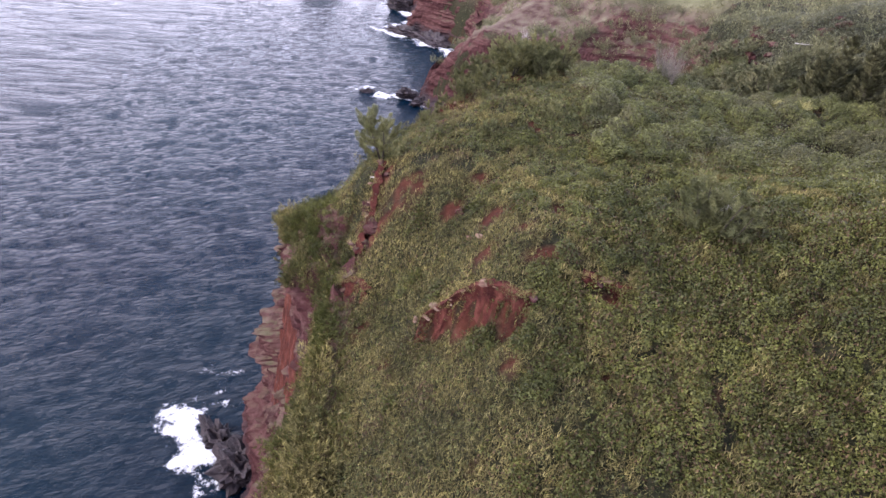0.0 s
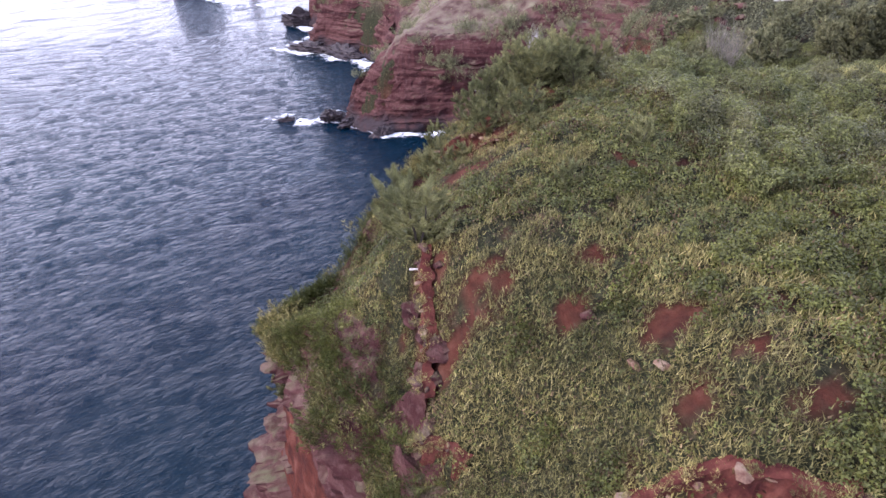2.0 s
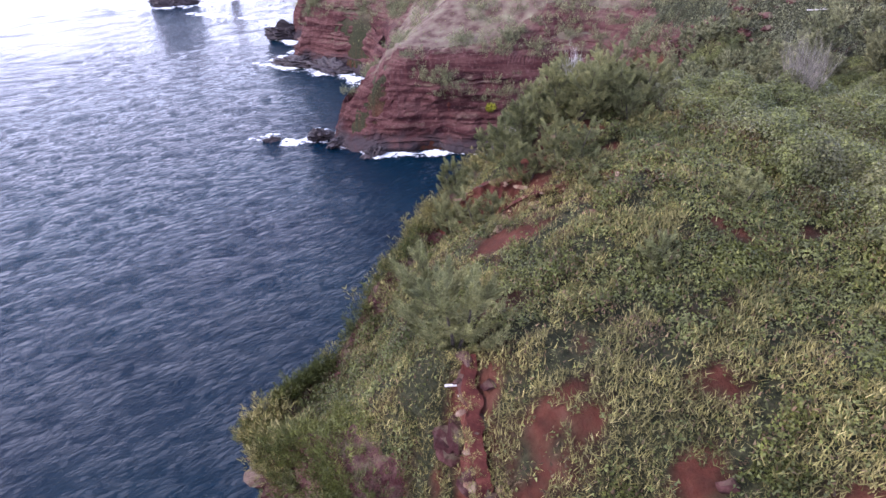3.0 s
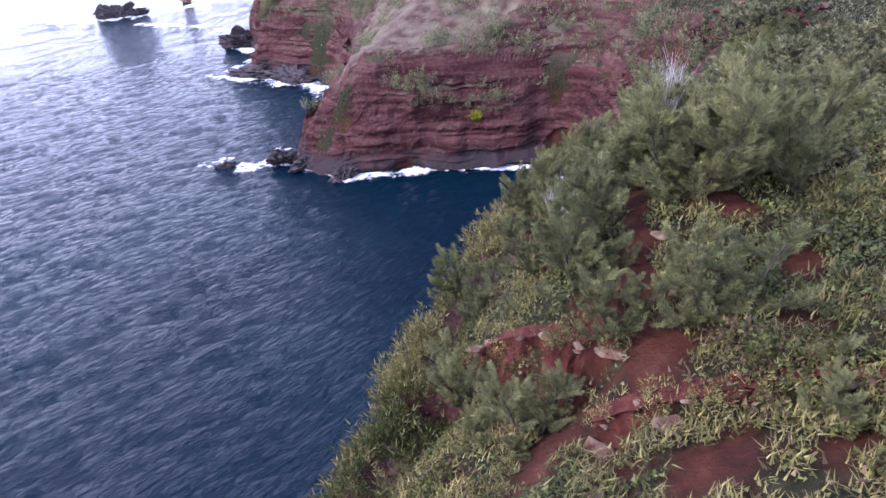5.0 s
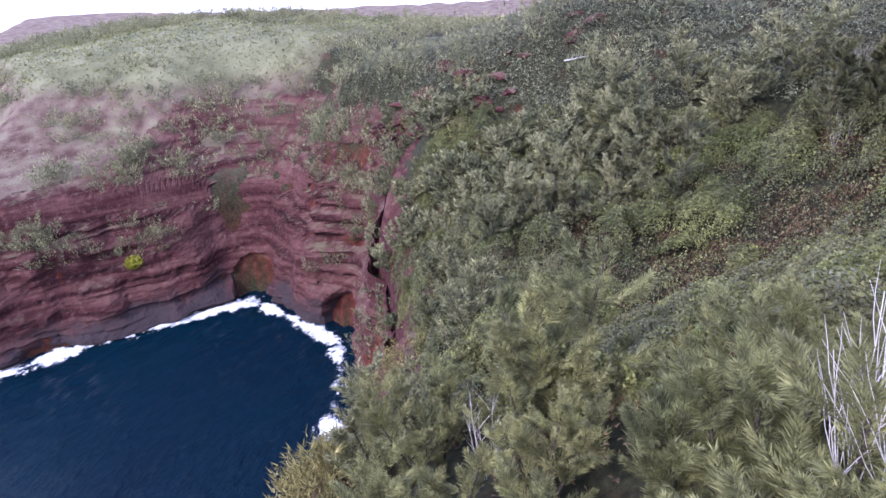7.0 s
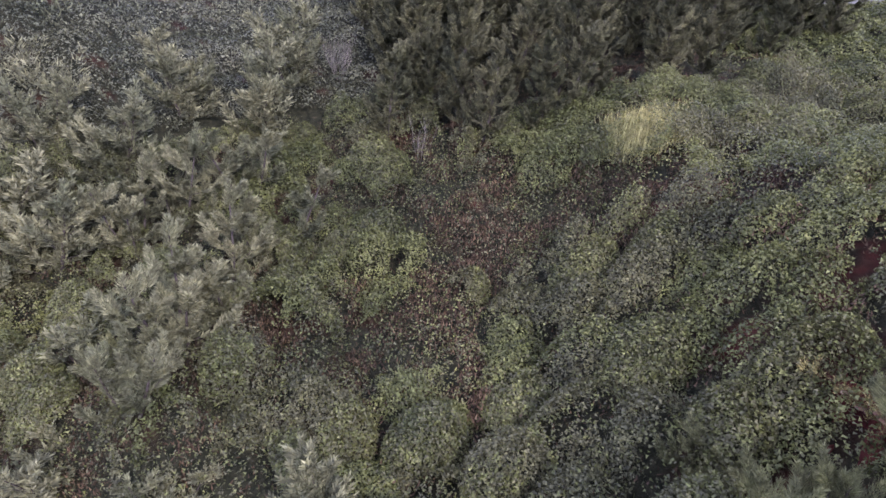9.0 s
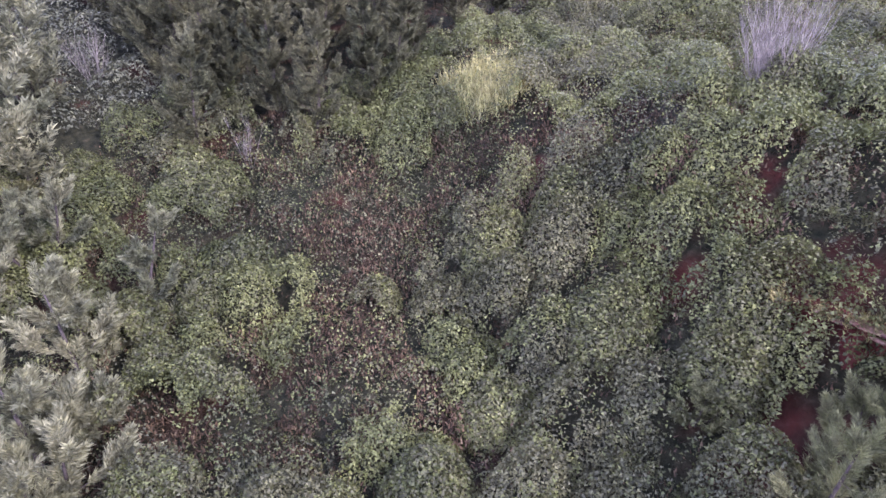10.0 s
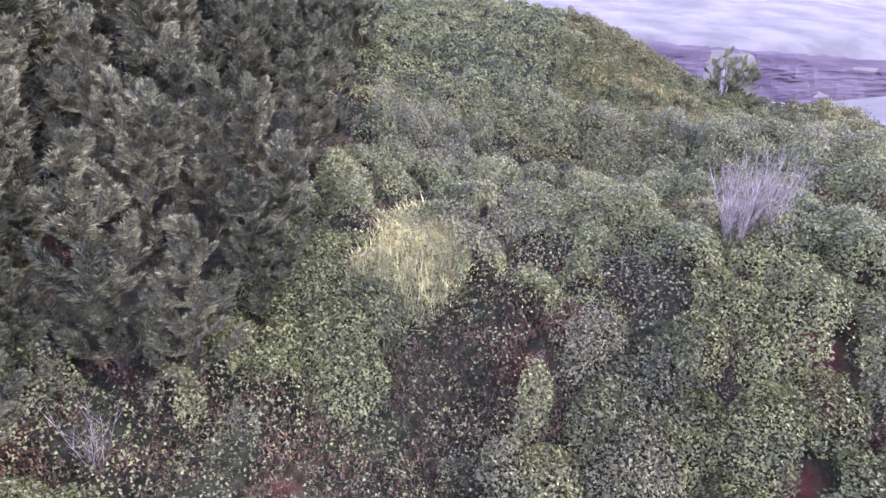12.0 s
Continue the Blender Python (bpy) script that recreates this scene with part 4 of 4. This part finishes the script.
# thicket down the cove side
r = np.random.RandomState(8)
px, py = spread(1300, -4, 44, 51, 116, 14)
pd, ps = inland(px, py)
taken = []
for x, y, d, s in zip(px, py, pd, ps):
    if (4.2 if s > 20.5 else 2.5) < d < 14.5 and 16.6 < s < 24.2 and not (11 < x < 30 and y < 79 and d > 9) and not (x < 6 and 55 < y < 59.5) and all((x - u) ** 2 + (y - v) ** 2 > 4.0 for u, v in taken):
        taken.append((x, y))
        plant((FINE if y < 67 and x < 13 else BUSHY if y < 80 else FAR_BUSHY) if r.rand() < 0.7 else SMALL, x, y, (0.65 + 0.4 * r.rand()) * (1 if d > 5 else 0.8), "cove-side thicket")

def scrub_stuff(name, px, py, pz, sizes, material, label, seed):
    """Shrubs too far off to pick apart, as one mesh of needle sprays."""
    r = np.random.RandomState(seed)
    sprays = []
    for x, y, z, h in zip(px, py, pz, sizes):
        for k in range(7):
            a, rr = r.rand() * 6.28, 0.5 * h * np.sqrt(r.rand())
            foot = np.array([x + rr * math.cos(a), y + rr * math.sin(a), z - 0.1 + 0.25 * h * r.rand()])
            sprays.append(plume(r, foot, (0.4 * math.cos(a), 0.4 * math.sin(a), 1.0), h * (0.45 + 0.4 * r.rand()), 0.3 * h, 22, 0.18 * h, 0.11))
    co = np.vstack(sprays)
    return tagged(mesh_object(name, co, np.arange(len(co)).reshape(-1, 3), material, smooth=False), label, "scrub", kind="stuff")


px, py = spread(4200, -14, 105, 84, 240, 15)
pd, ps = inland(px, py)
pz = ground_z(px, py)
wood = fbm(px * 0.06, py * 0.06, 3.0, 3)
far_ok = ((ps < 17.4) | (px > 46)) & (pd > 6) & (pd < 60) & (wood > np.where(pz > 27, 0.56, 0.46))
scrub_stuff("far_scrub", px[far_ok], py[far_ok], pz[far_ok], 1.3 + 1.7 * rng.rand(far_ok.sum()), PALE_NEEDLE, "grey-green scrub over the far headland and cove slope", 16)
# plants that have taken hold on the cliff ledges
for key, lo, seed, many in (("cliff_north", 9, 17, 700), ("cliff_cove", 6, 18, 150), ("cliff_headland", 20, 19, 900)):
    skin = CLIFF_SKIN[key][:, :-1].reshape(-1, 3)
    skin = skin[skin[:, 2] > lo]
    w = np.clip(fbm(skin[:, 0] * 0.12 + skin[:, 2] * 0.05, skin[:, 1] * 0.12, skin[:, 2] * 0.1, 3) - 0.46, 0, 1) * (skin[:, 2] - lo + 1)
    pick = np.random.RandomState(seed).choice(len(skin), many, p=w / w.sum())
    if key == "cliff_headland":
        brow = skin[(skin[:, 2] > 25) & (skin[:, 1] < 56)]
        some = brow[np.random.RandomState(23).choice(len(brow), 1800)]
        scrub_stuff("brow_scrub", *some.T, 0.45 + 0.75 * rng.rand(len(some)), LEAF, "green and olive scrub spilling over the cliff brow", 24)
    scrub_stuff("ledge_scrub", *skin[pick].T, (1.0 if key != "cliff_headland" else 0.6) * (1.0 + 1.5 * rng.rand(many)), PALE_NEEDLE if key != "cliff_headland" else DRY, "grey-green plants clinging to cliff ledges", seed)

# dead wood
stand(bare_shrub(201, 4.5, 2.4, 70, "pale leafless shrub standing in green scrub"), 17.85, 53.9)
stand(bare_shrub(202, 3.4, 0.6, 17, "bleached dead snag rising out of an ironwood", "dead_tree", "tree", WOOD, 1.0), 5.5, 57.7)
stand(bare_shrub(203, 2.2, 0.8, 14, "grey dead shrub on the cliff edge"), -0.8, 59.6)
stand(bare_shrub(204, 2.2, 1.0, 12, "pale dead sapling above the cove", "dead_tree", "tree", WOOD), 2.8, 59.4)
stand(bare_shrub(205, 2.6, 0.7, 9, "thin dead snag beside an ironwood", "dead_tree", "tree", WOOD), 13.9, 27.6)
stand(bare_shrub(206, 2.8, 0.8, 8, "half-dead grey sapling at the forest edge", "dead_tree", "tree", TWIG), 35.9, 65.2)
stand(bare_shrub(208, 3.6, 2.6, 18, "pale bare tree on the inland hillside", "dead_tree", "tree", TWIG), 46.5, 67.5)

stand(bare_shrub(209, 0.9, 0.9, 26, "small purple-grey withered bush in green scrub"), 18.6, 54.2)
stand(bare_shrub(210, 2.4, 0.8, 9, "pale dead sapling on the cove slope", "dead_tree", "tree", WOOD), 7.5, 64.5)
stand(bare_shrub(211, 2.2, 0.9, 10, "bleached dead twigs above an ironwood", "dead_tree", "tree", WOOD), 1.5, 56.5)


def fallen_log(x, y, z, turn, length, radius, label, seed):
    r = np.random.RandomState(seed)
    path, rad = limb(r, (0, 0, 0), (1, 0, -0.02), length, radius, 0.06, 7)
    path[:, 2] *= 0.3
    log = new("fallen_log")
    tagged(log, label, "log")
    part("stem", *tube(path, np.maximum(rad, radius * 0.4), 7), WOOD, log, smooth=True)
    for k in range(3):
        lp, lr = limb(r, path[2 + k], (0.5, r.rand() - 0.5, 0.5), 0.5, radius * 0.4, 0.3, 3)
        part("branch", *tube(lp, lr, 4), WOOD, log, smooth=True)
    log.matrix_basis = pose(x, y, z, 0, 0, turn)
    return log


fallen_log(-5.6, 38.9, float(ground_z(-5, 38.8)) + 0.12, -8, 2.6, 0.06, "bleached fallen log on the cliff edge", 4)
fallen_log(-5.2, 38.5, float(ground_z(-5, 38.5)) + 0.1, -2, 2.2, 0.045, "thin bleached branch beside a fallen log", 6)
fallen_log(45, 88.8, float(ground_z(46, 88.6)) + 2.0, -20, 2.8, 0.07, "grey dead branch caught on the scrub", 7)


ball = np.random.RandomState(96).normal(size=(700, 3))
ball /= np.linalg.norm(ball, axis=1)[:, None]
tagged(leaf_cloud("yellow_bush", np.array([20.2, 138.2, 8.3]) + ball * np.array([1.1, 0.9, 0.8]), 0.5, 0.6, 1.5, YELLOW, "bright yellow-green bush on the red cliff face", "bush", 0.0, 97), kind="")


# ---- rocks ----
def boulder(name, x, y, z, size, material, label, seed, turn=None, category="rock"):
    """A broken block: a ball cut by planes, with rough faces."""
    r = np.random.RandomState(seed)
    bm = bmesh.new()
    big = max(size) > 1.5
    bmesh.ops.create_icosphere(bm, subdivisions=4 if big else 2, radius=1.0)
    cuts = r.normal(size=(14, 3))
    cuts /= np.linalg.norm(cuts, axis=1)[:, None]
    offs = 0.5 + 0.35 * r.rand(14)
    for v in bm.verts:
        p = np.array(v.co)
        for c, o in zip(cuts, offs):
            over = p @ c - o
            if over > 0:
                p = p - c * over * 0.9
        p = p * (1 + 0.3 * noise.fractal(Vector(p * 2.3 + seed), 1.0, 2.0, 3))
        if big:
            p = p * (1 + 0.22 * (noise.cell(Vector((p[0] * 3.1, p[1] * 3.1, p[2] * 4.5 + seed))) - 0.5) + 0.25 * noise.fractal(Vector(p * 6.0 + seed), 0.8, 2.0, 3))
        v.co = Vector((p[0] * size[0], p[1] * size[1], p[2] * size[2]))
    me = bpy.data.meshes.new(name)
    bm.to_mesh(me)
    bm.free()
    me.materials.append(material)
    ob = tagged(new(name, me), label, category)
    ob.matrix_basis = pose(x, y, z, 0, 0, r.rand() * 360 if turn is None else turn)
    return ob


# pale crusted blocks along the broken edges of the turf
r = np.random.RandomState(30)
spots = [(0.5, 48, 0.45), (1.6, 44, 0.4), (3.4, 45.3, 0.4), (6.8, 49, 0.4), (2.9, 53, 0.4), (-0.8, 48.4, 0.5), (0.6, 50.6, 0.5), (2.4, 51.2, 0.45), (-1.6, 47, 0.5), (2.2, 28.4, 0.5), (1.6, 29.2, 0.45), (1, 32.2, 0.5), (-8.5, 37.5, 0.7), (-9.6, 39, 0.8), (-7.8, 34.5, 0.7)]
for n, (x, y, s) in enumerate(spots):
    boulder("turf_edge_rock", x, y, float(ground_z(x, y)) + 0.08 * s, (s * (0.6 + 0.7 * r.rand()), s * (0.4 + 0.4 * r.rand()), s * (0.25 + 0.3 * r.rand())), PALE_ROCK if r.rand() < 0.75 else ROCK, "pale crusted rock on the broken turf edge", 300 + n)
def earth_bank(line, label, seed):
    """The raw face of a broken turf edge: a ragged wall of red earth under an overhanging lip."""
    (ax, ay), (bx, by), drop, tail = line
    ln = math.hypot(bx - ax, by - ay)
    n = int(ln / 0.14)
    f = np.linspace(0.04, 0.96, n)
    rx, ry = (by - ay) / ln, -(bx - ax) / ln
    px, py = ax + (bx - ax) * f, ay + (by - ay) * f
    wob = -1.2 * (fbm(px * 0.5, py * 0.5, 7.7, 3) - 0.5)
    px, py = px + rx * wob, py + ry * wob
    top = ground_z(px - rx * 0.55, py - ry * 0.55)
    foot = np.minimum(ground_z(px + rx * 0.75, py + ry * 0.75), top - 0.15) - 0.25
    rows, sheets = 9, []
    for k in range(rows):
        v = k / (rows - 1)
        jag = 0.55 * (fbm(px * 1.6 + v * 0.4, py * 1.6, v * 2.2 + seed, 4) - 0.5) + 0.22 * (vnoise(px * 4.1, py * 4.1, v * 5 + seed) - 0.5)
        out = 0.55 - 0.85 * v + 0.75 * v ** 5 + jag
        if k == rows - 1:
            out = out - 0.75
        z = foot + (top + 0.12 - foot) * min(1.0, v * 1.12) + 0.1 * (vnoise(px * 3, py * 3, seed) - 0.5)
        sheets.append(np.stack([px + rx * out, py + ry * out, z], 1))
    co = np.stack(sheets, 1)
    i, j = np.meshgrid(np.arange(n - 1), np.arange(rows - 1), indexing="ij")
    q = (i * rows + j).ravel()
    tagged(mesh_object("earth_bank", co.reshape(-1, 3), np.stack([q, q + rows, q + rows + 1, q + 1], 1), BANK, smooth=False), label, "bank")
    return co[:, -2]


for k, line in enumerate(SCARPS):
    lip = earth_bank(line, "raw red earth face under a broken turf edge", 3.0 + 5 * k)
    for m in range(0, len(lip), 2):
        if r.rand() < 0.5:
            s = 0.1 + 0.34 * r.rand() ** 2.5
            x, y, z = lip[m] + np.array([0.7, 0.7, 0.25]) * (r.rand(3) - 0.5)
            boulder("crust_slab", x, y, z - 0.05, (s * (0.9 + 0.9 * r.rand()), s * (0.5 + 0.5 * r.rand()), s * (0.2 + 0.25 * r.rand())), PALE_ROCK if r.rand() < 0.7 else ROCK, "pale crusted slab on the lip of an earth bank", 700 + 97 * k + m)
    tuft = lip[r.randint(0, len(lip), 3 * len(lip) // 4)] + np.array([0.8, 0.8, 0.1]) * (r.rand(3 * len(lip) // 4, 3) - 0.5)
    scrub_stuff("lip_grass", *tuft.T, 0.25 + 0.4 * r.rand(len(tuft)), DRY, "dry grass hanging over a broken turf edge", 60 + k)
# red blocks of the broken bank under the log
for n in range(26):
    f = r.rand()
    x, y, s = -4.0 - 1.0 * f - 1.6 * r.rand(), 39 - 8 * f, 0.35 + 0.5 * r.rand()
    boulder("red_bank_rock", x, y, float(ground_z(x, y)) + 0.05 * s, (s * 1.2, s * 0.9, s * 0.6), ROCK, "broken red rock of a crumbling bank", 500 + n)
# outcrops on the slope above the cove: clusters of broken blocks
r = np.random.RandomState(33)
for x, y, s in [(41.5, 95, 1.5), (44.3, 95.6, 1.4), (43, 98.6, 1.8), (39.6, 101.5, 1.5), (50, 91, 1.3), (41.5, 106, 2.0), (43, 110, 1.8), (40, 98, 1.3), (46, 101, 1.4), (47, 96.5, 1.1), (44.5, 104, 1.6), (40.5, 115, 1.6)]:
    for k in range(4):
        u, v, w = x + (r.rand() - 0.5) * 2.6 * s, y + (r.rand() - 0.5) * 2.6 * s, s * (0.35 + 0.6 * r.rand())
        boulder("red_outcrop", u, v, float(ground_z(u, v)) + 0.1 * w, (w * 1.3, w, w * (0.45 + 0.4 * r.rand())), ROCK, "dark red broken outcrop jutting from scrub", 400 + int(r.rand() * 900))
# rocks in the sea
boulder("sea_rock", -25.3, 152.4, 0.1, (2.2, 1.2, 0.9), DARK_ROCK, "small black rock awash off the point", 360, 10)
boulder("sea_rock", -14.6, 150.6, 0.6, (3.6, 2.4, 2.2), DARK_ROCK, "black rock block at the foot of the point", 361, 20)
boulder("sea_rock", -10.2, 147.4, 0.5, (3.4, 2.2, 1.7), DARK_ROCK, "low black shelf at the foot of the point", 373, 35)
boulder("sea_rock", -3.6, 139.6, 0.5, (2.6, 2.0, 1.9), DARK_ROCK, "rounded wet rock at the corner of the cliff", 374, 10)
boulder("sea_rock", -22.2, 41.4, 0.2, (3.6, 2.0, 2.0), DARK_ROCK, "jagged black rock shelf below the headland", 362, -42)
boulder("sea_rock", -18.6, 38.4, 0.3, (3.4, 2.8, 3.4), DARK_ROCK, "black wet rock at the cliff foot", 363, -30)
boulder("sea_rock", -22, 211.5, 0.8, (10.5, 3.2, 2.3), DARK_ROCK, "flat grey rock platform reaching into the sea", 364, -32)
boulder("sea_rock", -12, 203, 0.8, (8.0, 3.8, 2.8), DARK_ROCK, "grey rock platform at the foot of the outer cliff", 375, -45)
boulder("sea_rock", -25, 247, 1.0, (8.0, 5, 4.6), DARK_ROCK, "dark rocky point in white surf", 365, 0)
boulder("sea_rock", -79, 322, 0.4, (7.5, 4.5, 6.0), DARK_ROCK, "dark sea stack ringed by surf", 366, 20)
boulder("sea_rock", -73.5, 324, 0.2, (5.5, 3.5, 3.6), DARK_ROCK, "low shoulder rock beside a sea stack", 369, 10)
boulder("sea_rock", -88, 331, 0.4, (4, 3, 4.6), DARK_ROCK, "smaller dark sea stack beside another", 367, 0)
boulder("sea_rock", -55, 341, 0.3, (2.6, 2, 2.8), PALE_ROCK, "lone pale rock in the surf", 368, 0)


# ---- surf ----
def surf(name, path, width, seed, label, strength=0.5):
    """A sheet of foam along a line on the water, thick in the middle and ragged at its edges."""
    line, _ = curve_through(np.array(path, float), 0.6)
    tan = np.gradient(line, axis=0)
    tan /= np.linalg.norm(tan, axis=1)[:, None]
    nor = np.stack([-tan[:, 1], tan[:, 0]], 1)
    m = 13
    v = np.linspace(-1, 1, m)
    a = np.arange(len(line)) * 0.6
    wv = width * (0.35 + 1.3 * fbm(a * 0.13, seed, 0.0, 3))
    co2 = line[:, None] + nor[:, None] * (v[None, :, None] * wv[:, None, None])
    z = 0.12 + 0.35 * (fbm(co2[..., 0] * 0.7, co2[..., 1] * 0.7, seed, 3)) * (1 - np.abs(v))[None]
    i = np.clip(np.searchsorted(sx, co2[..., 0]), 0, len(sx) - 1)
    j = np.clip(np.searchsorted(sy, co2[..., 1]), 0, len(sy) - 1)
    z = z + np.maximum(SZ[i, j], SZ[i - 1, j - 1])
    ends = np.clip(np.minimum(a, a[-1] - a) / 3, 0, 1)
    thick = strength * 0.62 * (1 - np.abs(v)[None] ** 1.3) * ends[:, None] - 0.16 + 0.5 * (fbm(co2[..., 0] * 0.25, co2[..., 1] * 0.25, seed + 2, 2) - 0.5)
    i, j = np.meshgrid(np.arange(len(line) - 1), np.arange(m - 1), indexing="ij")
    q = (i * m + j).ravel()
    ob = mesh_object(name, np.concatenate([co2, z[..., None]], -1).reshape(-1, 3), np.stack([q, q + m, q + m + 1, q + 1], 1), FOAM, [("thick", thick)])
    return tagged(ob, label, "foam", kind="stuff")


surf("sea_foam", [(-12, 147), (-7, 143.5), (-3.5, 139.2), (4, 137.8), (11, 137.2), (18, 135.4), (25, 133), (31, 130.8), (33.5, 129)], 2.2, 1, "white surf along the foot of the layered cliff", 0.52)
surf("sea_foam", [(32, 130), (33, 122), (33.4, 114), (30, 107.6), (25.2, 102), (20.5, 96), (17, 91.5), (12, 85)], 2.6, 2, "broken white surf round the cove", 0.5)
surf("sea_foam", [(-31, 154), (-25, 152.6), (-19, 150.5), (-15, 152), (-10, 158)], 4.2, 3, "white surf round rocks off the point", 0.5)
surf("sea_foam", [(-9, 159), (-5, 172), (-4, 186), (-7, 196), (-16, 204), (-28, 212), (-34, 216), (-26, 222), (-21, 233), (-29, 247), (-28, 258)], 5.0, 4, "white surf along the outer cliff", 0.52)
surf("sea_foam", [(-19.5, 33), (-23, 37.5), (-26.5, 42), (-24.5, 46.5), (-20.5, 49)], 4.4, 5, "churned white water round a black rock shelf", 0.5)
surf("sea_foam", [(-125, 338), (-100, 326), (-80, 317), (-60, 322), (-40, 335), (-15, 320), (5, 300)], 7.0, 6, "long band of surf round the sea stacks", 0.5)
surf("sea_foam", [(-70, 302), (-46, 286), (-30, 268), (-24, 258)], 4.5, 7, "drifting foam off the northern point", 0.45)
surf("sea_foam", [(60, -212), (0, -222), (-66, -226), (-127, -247), (-240, -266)], 3.5, 8, "thin line of surf on the far shore", 0.5)


# ---- distance ----
def far_ridge(name, x0, y0, x1, y1, height, depth, seed, label):
    u, v = np.linspace(0, 1, 160), np.linspace(0, 1, 24)
    U, V = np.meshgrid(u, v, indexing="ij")
    nx, ny = (y1 - y0), -(x1 - x0)
    ln = math.hypot(nx, ny)
    X = x0 + (x1 - x0) * U + nx / ln * depth * V
    Y = y0 + (y1 - y0) * U + ny / ln * depth * V
    Z = height * np.sin(np.pi * np.clip(V, 0, 1)) ** 0.8 * (0.35 + fbm(U * 9 + V, V * 2, seed, 4)) * np.clip(np.minimum(U, 1 - U) * 6, 0, 1) - 2
    i, j = np.meshgrid(np.arange(159), np.arange(23), indexing="ij")
    q = (i * 24 + j).ravel()
    return tagged(mesh_object(name, np.stack([X, Y, Z], -1).reshape(-1, 3), np.stack([q, q + 24, q + 25, q + 1], 1), HAZE_LAND), label, "hill", kind="structure")


far_ridge("backdrop_coast", -60, -262, -520, -420, 42, 500, 5, "hazy purple coast across the bay")
